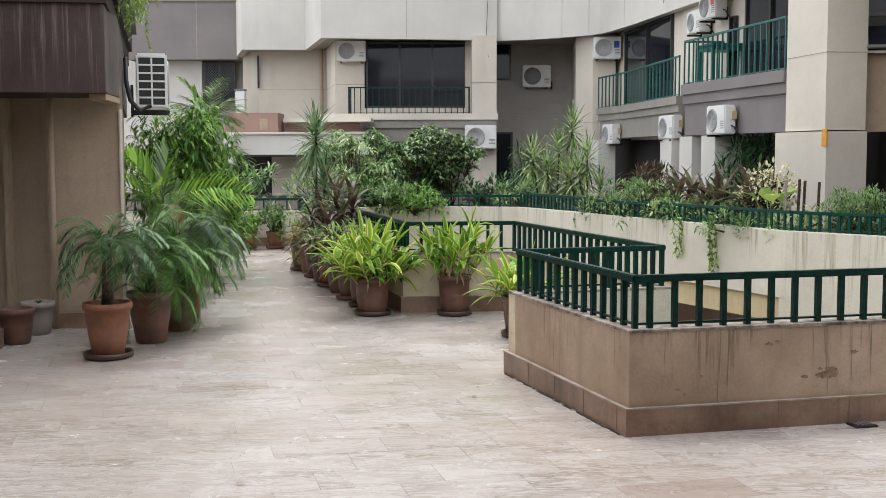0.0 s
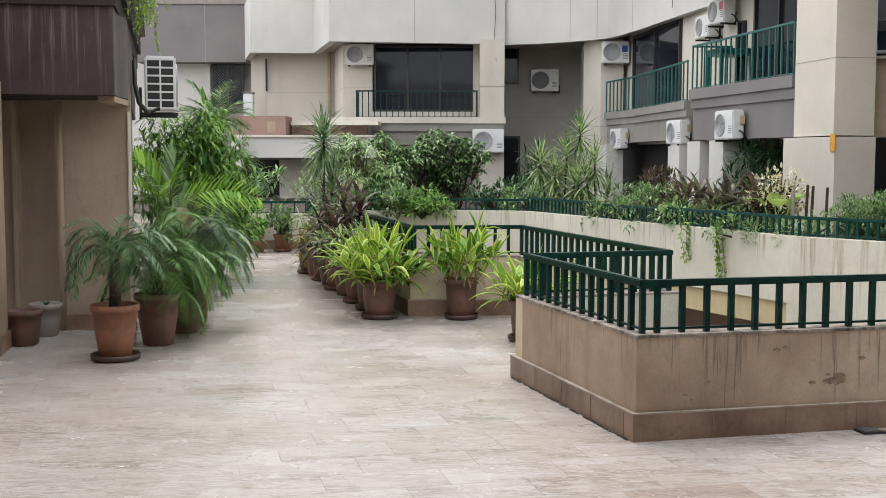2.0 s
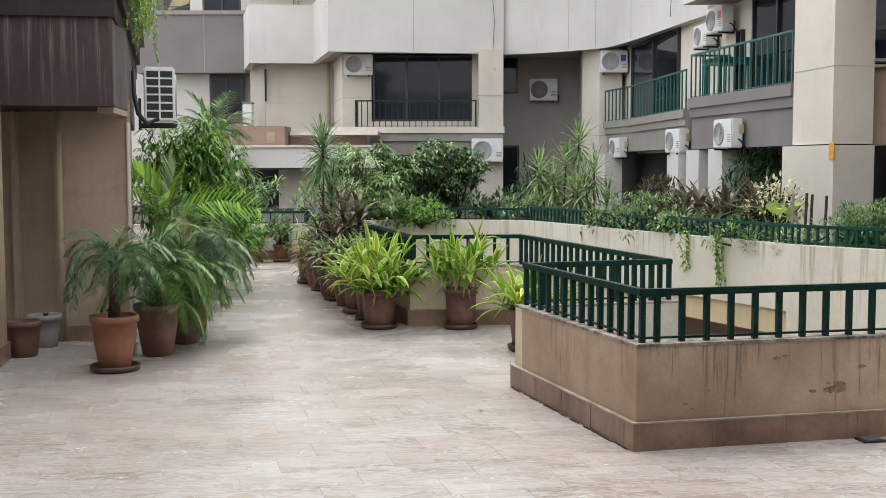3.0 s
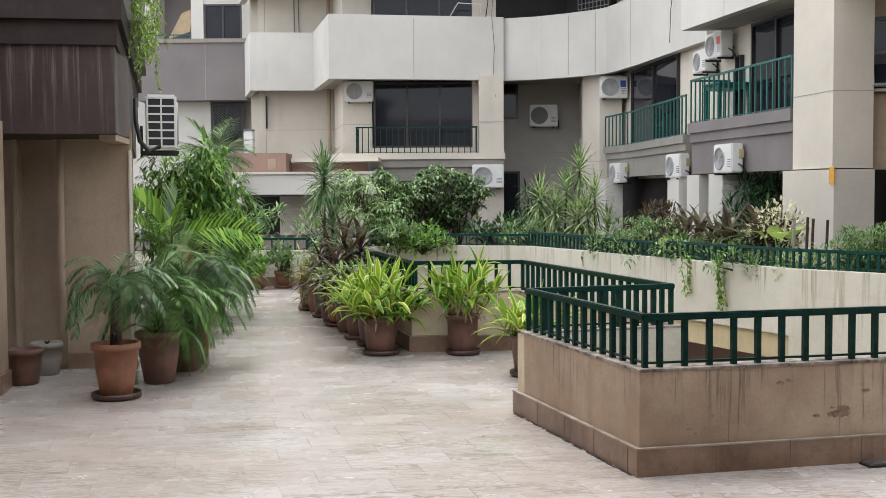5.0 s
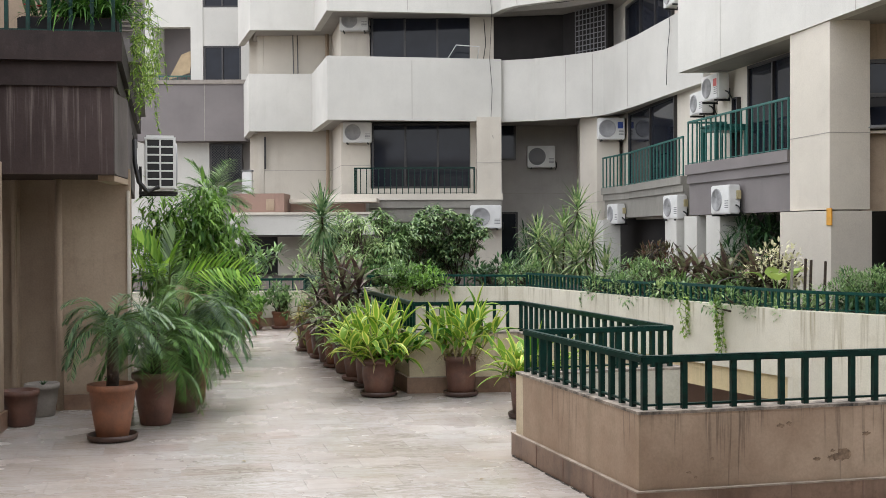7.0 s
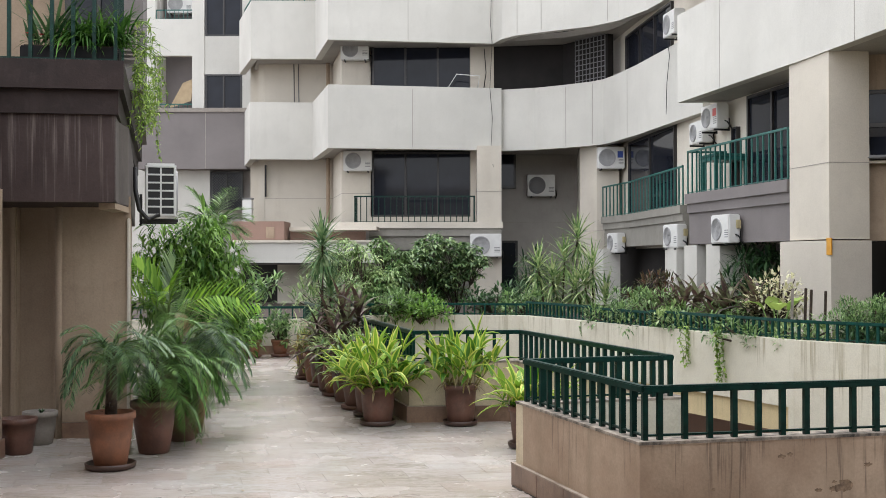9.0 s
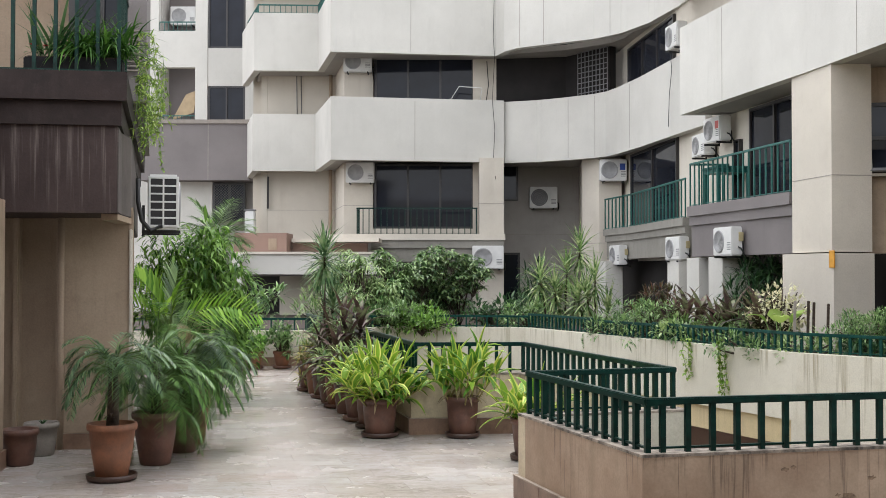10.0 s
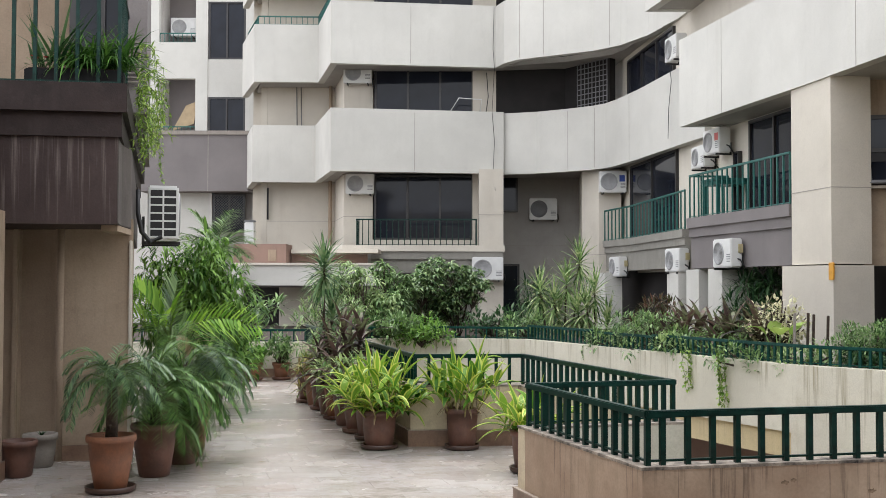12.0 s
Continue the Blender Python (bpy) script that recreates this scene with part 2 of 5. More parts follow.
ACWHITE = plain("air conditioner white enamel", (0.62, 0.62, 0.6), 0.4, vary=0.06, scale=5)
ACGREY = plain("air conditioner grille plastic", (0.16, 0.16, 0.165), 0.5)
FANPALE = plain("pale fan guard plastic", (0.34, 0.34, 0.34), 0.5)
HOOP = plain("grey fan guard wire", (0.3, 0.3, 0.3), 0.5)
BLACK = plain("black metal", (0.012, 0.012, 0.013), 0.5)
JOINT = plain("grey tile grout", (0.3, 0.27, 0.245), 0.7, vary=0.3, scale=10)
TILE = marble("honed marble tile")
BARK = plain("palm bark", (0.05, 0.034, 0.024), 0.9, vary=0.5, scale=30, relief=0.8)
STALK = plain("green stalk", (0.12, 0.2, 0.05), 0.5, vary=0.3, scale=12)
# INNER is a near-black paint that stands in for the gloom of unlit recesses
INNER = plain("near-black interior shade", (0.013, 0.011, 0.0105), 0.9, vary=0.3, scale=2)
WHITEMETAL = plain("white painted metal", (0.6, 0.6, 0.58), 0.4, vary=0.1)


# ---- building blocks ----
def part(name, bm, material, parent=None, label=""):
    me = bpy.data.meshes.new(name)
    bm.to_mesh(me)
    bm.free()
    me.materials.append(material)
    ob = new(name, me)
    if parent is not None:
        ob.parent = parent
    if label:
        tagged(ob, label)
    return ob


def thing(name, label, category, group="", kind="", m=None):
    ob = new(name)
    ob.empty_display_size = 0.2
    tagged(ob, label, category, group, kind)
    if m is not None:
        ob.matrix_basis = m
    return ob


def add_box(bm, m, sx, sy, sz, bevel=0.0):
    """A box of that size whose base centre stands at the pose m."""
    g = bmesh.ops.create_cube(bm, size=1.0, matrix=m @ Matrix.Translation((0, 0, sz / 2)) @ Matrix.Diagonal((sx, sy, sz, 1)))
    if bevel:
        edges = list({e for v in g["verts"] for e in v.link_edges})
        bmesh.ops.bevel(bm, geom=edges, offset=bevel, segments=2, affect="EDGES")
    return bm


def box(sx, sy, sz, m=None, bevel=0.0):
    return add_box(bmesh.new(), m or Matrix.Identity(4), sx, sy, sz, bevel)


def span(a, b):
    """The pose at the middle of the plan line a-b, its x axis along the line, and its length."""
    d = math.hypot(b[0] - a[0], b[1] - a[1])
    return pose((a[0] + b[0]) / 2, (a[1] + b[1]) / 2, 0, 0, 0, math.degrees(math.atan2(b[1] - a[1], b[0] - a[0]))), d


def add_prism(bm, poly, z0, z1):
    """A vertical prism over a plan polygon."""
    lo = [bm.verts.new((x, y, z0)) for x, y in poly]
    hi = [bm.verts.new((x, y, z1)) for x, y in poly]
    k = len(poly)
    faces = [bm.faces.new(lo[::-1]), bm.faces.new(hi)]
    for i in range(k):
        faces.append(bm.faces.new((lo[i], lo[(i + 1) % k], hi[(i + 1) % k], hi[i])))
    bmesh.ops.recalc_face_normals(bm, faces=faces)
    return bm


def prism(poly, z0, z1):
    return add_prism(bmesh.new(), poly, z0, z1)


def offset_line(line, d):
    """The plan line moved d to its left, mitred at its corners."""
    out = []
    for i, p in enumerate(line):
        ns = []
        for a, b in ((i - 1, i), (i, i + 1)):
            if 0 <= a and b < len(line):
                v = Vector((line[b][0] - line[a][0], line[b][1] - line[a][1])).normalized()
                ns.append(Vector((-v.y, v.x)))
        nrm = sum(ns, Vector((0, 0))) / len(ns)
        k = d / max(nrm.length_squared, 0.2)
        out.append((p[0] + nrm.x * k, p[1] + nrm.y * k))
    return out


def strip_wall(line, thick, z0, z1):
    """A wall of that thickness whose one face runs along the plan line; it lies to the line's left."""
    return prism(list(line) + offset_line(line, thick)[::-1], z0, z1)


def railing(line, z0, height, spacing, material, parent, bar=0.035, top=0.05, lead=0.0):
    """A railing of square balusters along the plan line, each a piece of its own."""
    rail = bmesh.new()
    for a, b in zip(line, line[1:]):
        m, d = span(a, b)
        add_box(rail, m @ pose(0, 0, z0 + height - 0.04), d + top * 0.8, top, 0.04, 0.006)
        add_box(rail, m @ pose(0, 0, z0 + 0.02), d, 0.02, 0.012)
    r = part("railing", rail, material, parent)
    me = None
    for a, b in zip(line, line[1:]):
        m, d = span(a, b)
        k = max(1, round(d / spacing))
        spots = [d * i / k for i in range(k + (b is line[-1]))]
        if lead and b is line[-1]:
            spots = [0.0] + [lead + spacing * 1.07 * i for i in range(int((d - lead) / spacing / 1.07))]
        for u in spots:
            if me is None:
                bar_ob = part("baluster", box(bar, bar, height - 0.03), material, r)
                me = bar_ob.data
            else:
                bar_ob = new("baluster", me)
                bar_ob.parent = r
            bar_ob.matrix_basis = m @ pose(-d / 2 + u, 0, z0)
    return r


def lathe(profile, n=28):
    """A turned body from (radius, height) pairs."""
    bm = bmesh.new()
    rings = []
    for r, z in profile:
        rings.append([bm.verts.new((r * math.cos(2 * math.pi * i / n), r * math.sin(2 * math.pi * i / n), z)) for i in range(n)])
    for a, b in zip(rings, rings[1:]):
        for i in range(n):
            f = bm.faces.new((a[i], a[(i + 1) % n], b[(i + 1) % n], b[i]))
            f.smooth = True
    bm.faces.new(rings[0][::-1])
    bm.faces.new(rings[-1])
    return bm


def tube(bm, points, r0, r1, n=7):
    """A tapered tube through the points."""
    rings = []
    for i, p in enumerate(points):
        p = Vector(p)
        a, b = Vector(points[max(i - 1, 0)]), Vector(points[min(i + 1, len(points) - 1)])
        d = (b - a).normalized()
        side = d.cross(Vector((0.3, 1, 0.2))).normalized()
        up = side.cross(d)
        r = r0 + (r1 - r0) * i / (len(points) - 1)
        rings.append([bm.verts.new(p + (side * math.cos(t) + up * math.sin(t)) * r) for t in (2 * math.pi * k / n for k in range(n))])
    for a, b in zip(rings, rings[1:]):
        for i in range(n):
            f = bm.faces.new((a[i], a[(i + 1) % n], b[(i + 1) % n], b[i]))
            f.smooth = True
    bm.faces.new(rings[0][::-1])
    bm.faces.new(rings[-1])
    return bm


# ---- the terrace: floor, light well and parapets ----
A, B, C, D, E, F = (1.045, 6.274), (0.475, 8.12), (1.56, 8.45), (0.68, 11.36), (-0.40, 11.26), (-2.50, 19.3)
R = (9.0, 8.15)
FLOOR = [(-9, -4), (9.0, -4), R, A, B, C, D, E, F, (-9, 19.0)]
floor_ob = tagged(part("floor", prism(FLOOR, -0.3, -0.003), JOINT), "wet pale marble-tiled terrace floor", "floor", kind="structure")
tagged(part("ground", box(160, 160, 0.3, pose(0, 20, -3.7)), plain("dark basement paving", (0.16, 0.13, 0.1), 0.7)), "dim paving of the lower level", "ground", kind="structure")

# parapet round the light well; the well lies on the line's left
well = [F, E, D, C, B, A, R]
par = thing("wall_parapet", "low tan plastered parapet with brown skirting and streaks", "parapet", kind="structure")
part("wall", strip_wall([B, A, R], 0.136, 0.0, 0.585), WALLTAN, par)
part("wall", strip_wall([F, E, D, C, B], 0.136, 0.0, 0.585), WALLPALE, par)
part("inner_face", strip_wall(offset_line(well, 0.136), 0.006, -0.3, 0.585), WELLFACE, par, "pale plaster on the well side")
part("coping", strip_wall(offset_line(well, -0.005), 0.150, 0.585, 0.602), COPING, par, "thin weathered cement coping")
part("skirting", strip_wall(offset_line(well, -0.028), 0.026, 0.0, 0.155), SKIRT, par, "brown stone skirting")
part("skirting_cap", strip_wall(offset_line(well, -0.032), 0.03, 0.155, 0.163), CAPSTRIP, par, "thin pale mortar line on the skirting")
part("inner_wall", strip_wall(well, 0.14, -3.4, -0.3), PLANTER, par)
for a, b in ((B, A), (A, R)):
    m, d = span(a, b)
    for k in range(1, min(int(d / 0.46) + 1, 9)):
        part("skirting_joint", box(0.005, 0.004, 0.153, m @ pose(-d / 2 + 0.46 * k, -0.0285, 0.001)), BROWN, par)
# black moss in the angle of the floor
rng = random.Random(8)
moss = bmesh.new()
m, d = span(B, A)
for k in range(60):
    u = rng.random() * d
    w = rng.uniform(0.02, 0.09)
    add_box(moss, m @ pose(-d / 2 + u, -0.03 - rng.uniform(0.0, 0.014), 0.0), w, rng.uniform(0.004, 0.014), rng.uniform(0.002, 0.005))
part("moss_edge", moss, plain("black moss", (0.03, 0.025, 0.02), 0.9, vary=0.4, scale=60), par, "thin black moss along the skirting")
guard = thing("guard_rail", "dark green painted steel railing on the parapet", "railing")
railing(offset_line(well, 0.06), 0.602, 0.305, 0.142, GREEN, guard, bar=0.031, lead=0.09)
# flaked plaster on the parapet's front
m, d = span(A, R)
flake = plain("bare flaked cement", (0.22, 0.155, 0.105), 0.9, vary=0.6, scale=30, relief=0.5)
rng = random.Random(5)
for x, z, s in ((1.26, 0.3, 0.075), (1.19, 0.29, 0.034), (1.1, 0.285, 0.028), (0.92, 0.5, 0.026), (0.87, 0.49, 0.03), (1.42, 0.42, 0.032), (1.2, 0.33, 0.02), (0.44, 0.32, 0.016), (0.3, 0.25, 0.018), (0.34, 0.22, 0.014)):
    bm = bmesh.new()
    ring = []
    for k in range(16):
        w = rng.uniform(0.45, 1.0)
        ring.append(bm.verts.new((s * w * math.cos(k * math.pi / 8), 0, s * 0.6 * w * math.sin(k * math.pi / 8))))
    g = bmesh.ops.extrude_face_region(bm, geom=[bm.faces.new(ring)])
    bmesh.ops.translate(bm, verts=[v for v in g["geom"] if isinstance(v, bmesh.types.BMVert)], vec=(0, -0.0035, 0))
    part("flaked_patch", bm, flake, par, "patch of flaked plaster").matrix_basis = m @ pose(-d / 2 + x, 0.002, z)
drain = thing("floor_drain", "small black floor drain grate beside the parapet", "drain")
m2 = span(A, R)[0]
part("frame", box(0.14, 0.11, 0.012, m2 @ pose(-d / 2 + 1.42, -0.1, 0)), BLACK, drain)
for k in range(5):
    part("slat", box(0.01, 0.09, 0.006, m2 @ pose(-d / 2 + 1.374 + k * 0.023, -0.1, 0.012)), ACGREY, drain)

# planter wall on the far side of the well
PLINE = [(9.0, 9.6), (5.2, 13.2), (4.32, 14.2), (1.36, 20.6), (-1.0, 21.1), (-2.45, 19.45), (-9.0, 18.9)]
plan = PLINE[::-1]
pw = thing("wall_planter", "long pale yellow planter wall with rain streaks", "wall", kind="structure")
part("wall", strip_wall(plan, 0.16, -0.25, 0.60), PLANTER, pw)
part("beam", strip_wall(offset_line([(-1.0, 21.1), (1.36, 20.6), (4.3, 14.24)], 0.05), 0.3, -0.58, -0.25), TANBEAM, pw, "tan beam under the planter wall")
part("wall", strip_wall([(4.28, 14.3), (4.32, 14.2), (5.2, 13.2), (9.0, 9.6)], 0.16, -3.4, -0.25), PLANTER, pw)
part("wall", strip_wall([(-1.2, 23.0), (2.2, 22.4), (5.2, 15.2)], 0.2, -3.4, -0.5), BROWN, pw)
part("skirting", strip_wall(offset_line([(-9.0, 18.9), (-2.6, 19.43)], -0.025), 0.024, 0.0, 0.15), SKIRT, pw, "brown stone skirting")
prail = thing("planter_rail", "low dark green railing along the planter", "railing")
rl = offset_line(plan, 0.1)
corner, bend = Vector(rl[3]), Vector(rl[4])
for a, b, z in ((0.0, 0.31, 0.61), (0.335, 0.545, 0.585), (0.55, 1.0, 0.605)):
    railing([tuple(corner.lerp(bend, a)), tuple(corner.lerp(bend, b))], z, 0.25, 0.125, GREENOLD, prail, bar=0.028, top=0.042)
railing(rl[:4], 0.60, 0.22, 0.2, GREENOLD, prail, bar=0.024, top=0.032)
railing(rl[4:], 0.605, 0.25, 0.135, GREENOLD, prail, bar=0.03, top=0.042)
soil_poly = list(offset_line(plan, 0.16)) + [(9, 40), (-9, 40)]
tagged(part("planter_soil", prism(soil_poly, 0.2, 0.45), SOIL), "dark wet soil of the raised planter", "soil", kind="structure")


# ---- the buildings ----
def panel(parent, name, line, thick, z0, z1, material, label=""):
    return part(name, strip_wall(line, thick, z0, z1), material, parent, label)


def grid_frame(d, h, nx, nz=1, t=0.06, depth=0.1):
    """One frame with nx by nz openings, centred on x, standing on z = 0, its front at y = -depth / 2."""
    bm = bmesh.new()
    xs, zs = [-d / 2], [0.0]
    for i in range(nx):
        xs += [-d / 2 + t + (d - t) / nx * i, -d / 2 + (d - t) / nx * (i + 1)]
    for i in range(nz):
        zs += [t + (h - t) / nz * i, (h - t) / nz * (i + 1)]
    xs, zs = xs + [d / 2], zs + [h]
    vs = [[bm.verts.new((x, -depth / 2, z)) for z in zs] for x in xs]
    faces = []
    for i in range(len(xs) - 1):
        for k in range(len(zs) - 1):
            if not (i % 2 == 1 and k % 2 == 1):
                faces.append(bm.faces.new((vs[i][k], vs[i + 1][k], vs[i + 1][k + 1], vs[i][k + 1])))
    g = bmesh.ops.extrude_face_region(bm, geom=faces)
    bmesh.ops.translate(bm, verts=[v for v in g["geom"] if isinstance(v, bmesh.types.BMVert)], vec=(0, depth, 0))
    bmesh.ops.recalc_face_normals(bm, faces=bm.faces[:])
    return bm


def window(parent, a, b, z0, z1, panes=2, label="dark glazed window", t=0.06, rows=1):
    """A framed window standing on the plan line a-b, seen from the line's right side."""
    m, d = span(a, b)
    h = z1 - z0
    w = part("window", grid_frame(d, h, panes, rows, t), FRAME, parent, label)
    w.matrix_basis = m @ pose(0, 0, z0)
    cw, ch = (d - t) / panes, (h - t) / rows
    for i in range(panes):
        for k in range(rows):
            part("pane", box(cw - t + 0.01, 0.02, ch - t + 0.01, pose(-d / 2 + t / 2 + cw * (i + 0.5), 0.012 * (i % 2), t - 0.005 + ch * k)), GLASS, w)
    return w


def groove(parent, line, z, material=None):
    part("joint_strip", strip_wall(offset_line(line, -0.004), 0.004, z, z + 0.012), material or JOINTLINE, parent)


JOINTLINE = plain("dark plaster joint", (0.30, 0.28, 0.25), 0.9)
b1 = thing("apartment_building", "cream apartment block with projecting white balcony bands", "building")
BANDLINE = [(-6.81, 37.6), (-6.05, 34.45), (-4.15, 34.6), (-3.29, 31.0), (1.51, 31.8)]
BANDUP = [(-6.8, 36.8), (-5.91, 33.9), (-3.99, 34.0), (-3.3, 31.0), (1.28, 31.65)]
CURVE = [(1.48, 31.95), (2.43, 31.6), (3.17, 31.1), (3.87, 30.5), (4.15, 30.1), (4.33, 29.5), (4.66, 27.9), (5.1, 24.95), (5.32, 23.6)]
CURVEUP = [(1.27, 31.64), (1.48, 31.0), (1.81, 30.5), (2.43, 30.1), (3.0, 29.75), (3.73, 29.3), (4.33, 28.6), (4.83, 27.4), (5.19, 25.7), (5.33, 24.6)]
SLAB = [(-6.51, 37.6), (-5.85, 34.65), (-4.05, 34.75), (-3.19, 31.2), (1.41, 32.0), (3.2, 31.3), (4.35, 30.3), (4.6, 29.6), (4.85, 28.0), (5.35, 25.0), (9, 24.5), (9, 38), (-6.2, 38)]
for z, line, bend in ((4.70, BANDLINE, CURVE), (7.68, BANDUP, CURVEUP), (10.61, BANDUP, CURVEUP)):
    panel(b1, "balcony_band", line, 0.2, z, z + 1.75, BAND)
    panel(b1, "balcony_band", bend, 0.2, z - 0.003, z + 1.73, BAND)
    # grey instead of cream: the shade under the slab is put into its colour
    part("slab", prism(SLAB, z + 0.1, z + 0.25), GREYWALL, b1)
    for a, b, u in ((line[3], line[4], 0.48), (bend[2], bend[3], 0.1), (bend[3], bend[4], 0.1), (bend[5], bend[6], 0.6)):
        mm, dd = span(a, b)
        part("joint_strip", box(0.015, 0.006, 1.62, mm @ pose(-dd / 2 + dd * u, -0.001, z + 0.05)), JOINTLINE, b1)
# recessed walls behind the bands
# the INNER wall behind the windows has the rooms' darkness in its colour
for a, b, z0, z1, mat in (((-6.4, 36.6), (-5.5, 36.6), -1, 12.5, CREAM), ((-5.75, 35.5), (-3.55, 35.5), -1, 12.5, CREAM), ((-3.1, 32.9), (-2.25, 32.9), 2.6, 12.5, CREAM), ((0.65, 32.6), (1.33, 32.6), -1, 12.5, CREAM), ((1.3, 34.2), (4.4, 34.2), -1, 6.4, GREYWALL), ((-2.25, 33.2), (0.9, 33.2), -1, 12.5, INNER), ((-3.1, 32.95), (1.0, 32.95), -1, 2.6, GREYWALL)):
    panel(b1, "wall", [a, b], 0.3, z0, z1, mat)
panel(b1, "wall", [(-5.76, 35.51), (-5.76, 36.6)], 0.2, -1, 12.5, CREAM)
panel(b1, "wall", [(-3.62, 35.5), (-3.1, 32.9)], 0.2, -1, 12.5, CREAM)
# near-black wall: the recess shade is painted in
panel(b1, "wall", [(1.31, 32.62), (3.3, 32.3), (4.36, 30.75)], 0.2, 6.3, 12.5, INNER, "recess wall behind a grille, near-black to stand for shade")
panel(b1, "sill_wall", [(-2.25, 32.7), (0.68, 32.7)], 0.3, 2.6, 2.87, CREAM)
for z in (6.3, 9.2):
    panel(b1, "sill_wall", [(-2.25, 32.7), (0.68, 32.7)], 0.3, z, z + 0.3, CREAM)
part("column", prism([(0.81, 31.45), (1.49, 31.47), (1.49, 34.2), (0.81, 34.2)], -1, 4.8), CREAM, b1)
groove(b1, [(0.79, 31.44), (1.51, 31.46)], 3.52)
groove(b1, [(-3.62, 35.5), (-3.1, 32.9), (-2.25, 32.9)], 3.55)
groove(b1, [(-5.75, 35.5), (-3.55, 35.5)], 3.55)
groove(b1, [(1.6, 34.2), (4.4, 34.2)], 2.75)
for z in (2.87, 5.98, 8.9):
    window(b1, (-2.2, 32.75), (0.68, 32.75), z, z + 1.88, 3)
    window(b1, (1.5, 34.12), (2.05, 34.12), z + 0.9, z + 2.05, 1) if z < 5 else None
window(b1, (1.5, 34.12), (2.1, 34.12), 0.5, 2.2, 1, "dark narrow doorway")
part("drain_pipe", tube(bmesh.new(), [(-3.75, 35.3, -0.5), (-3.75, 35.3, 5), (-3.75, 35.3, 12)], 0.06, 0.06), LEFTWALL, b1, "beige plastic drain pipe")
window(b1, (-5.74, 35.4), (-5.69, 35.4), 3.6, 4.6, 1, "narrow slit window", t=0.012)
# grille over the dark recess
gr = part("grille", grid_frame(1.2, 1.45, 8, 10, 0.02, 0.02), ACGREY, b1, "light metal grille")
gr.matrix_basis = span((3.55, 31.6), (4.28, 30.6))[0] @ pose(0, 0, 6.3)
# first-floor balcony of the main front
part("slab", prism([(-3.5, 32.0), (-3.0, 31.35), (1.53, 31.4), (1.53, 32.6), (-3.5, 32.6)], 2.5, 2.67), CREAM, b1)
part("fascia", prism([(-2.2, 31.42), (1.49, 31.45), (1.49, 32.5), (-2.2, 32.5)], 2.28, 2.5), OLIVE, b1)
part("fascia", prism([(-2.2, 31.5), (1.47, 31.52), (1.47, 32.5), (-2.2, 32.5)], 1.9, 2.28), OLIVE, b1)
railing([(-2.6, 32.3), (-2.6, 31.5), (0.74, 31.5), (0.74, 32.3)], 2.67, 0.74, 0.165, GREEN, b1, bar=0.025, top=0.04)
railing([(-6.55, 36.4), (-5.8, 34.0), (-4.0, 34.1), (-3.3, 31.2)], 9.43, 0.28, 0.16, TEAL, b1, bar=0.02, top=0.035)
loop = bmesh.new()
tube(loop, [(0.0, 32.1, 6.5), (0.25, 32.1, 6.9), (0.9, 32.1, 6.85), (0.85, 32.1, 6.5)], 0.015, 0.015)
part("drying_rack", loop, WHITEMETAL, b1, "white tubular drying rack")

# wing along the planter
P1 = [(4.08, 30.2), (4.45, 28.2), (4.8, 23.4)]
panel(b1, "slab", P1, 1.2, 2.58, 2.75, OLIVE)
panel(b1, "fascia", offset_line(P1, 0.05), 0.2, 2.42, 2.58, OLIVE)
panel(b1, "fascia", offset_line(P1, 0.1), 0.2, 1.95, 2.42, OLIVE)
railing(offset_line(P1, 0.06), 2.75, 0.82, 0.31, TEAL, b1, bar=0.028, top=0.04)
part("column", prism([(3.68, 31.5), (4.05, 30.75), (4.66, 30.75), (4.7, 31.5), (4.3, 34.2), (3.9, 34.2)], -1, 4.74), CREAM, b1)
groove(b1, [(3.68, 31.5), (4.05, 30.75), (4.66, 30.75)], 2.4)
panel(b1, "wall", [(4.56, 33.0), (5.57, 22.55)], 0.3, 1.9, 12.5, CREAM)
window(b1, (4.82, 30.0), (5.22, 25.9), 2.8, 4.72, 2, "tall dark sliding balcony door")
window(b1, (4.80, 30.3), (5.20, 26.1), 6.0, 7.6, 3)
Q = [(4.72, 22.6), (5.50, 18.4)]
panel(b1, "slab", Q, 1.2, 2.72, 2.92, GREY)
panel(b1, "fascia", offset_line(Q, 0.05), 0.2, 2.54, 2.72, GREY)
panel(b1, "fascia", offset_line(Q, 0.1), 0.2, 1.92, 2.54, GREY)
railing([(5.7, 22.6), (4.78, 22.55), (5.54, 18.45)], 2.92, 0.86, 0.22, TEAL, b1, bar=0.026, top=0.04)
panel(b1, "wall", [(5.57, 22.55), (6.5, 17.4)], 0.3, 1.9, 12.5, CREAM)
window(b1, (5.72, 21.5), (6.08, 19.5), 3.0, 4.72, 2, "tall dark sliding balcony door")
window(b1, (5.60, 22.2), (5.64, 21.95), 2.95, 4.2, 1, "narrow dark window", t=0.03)
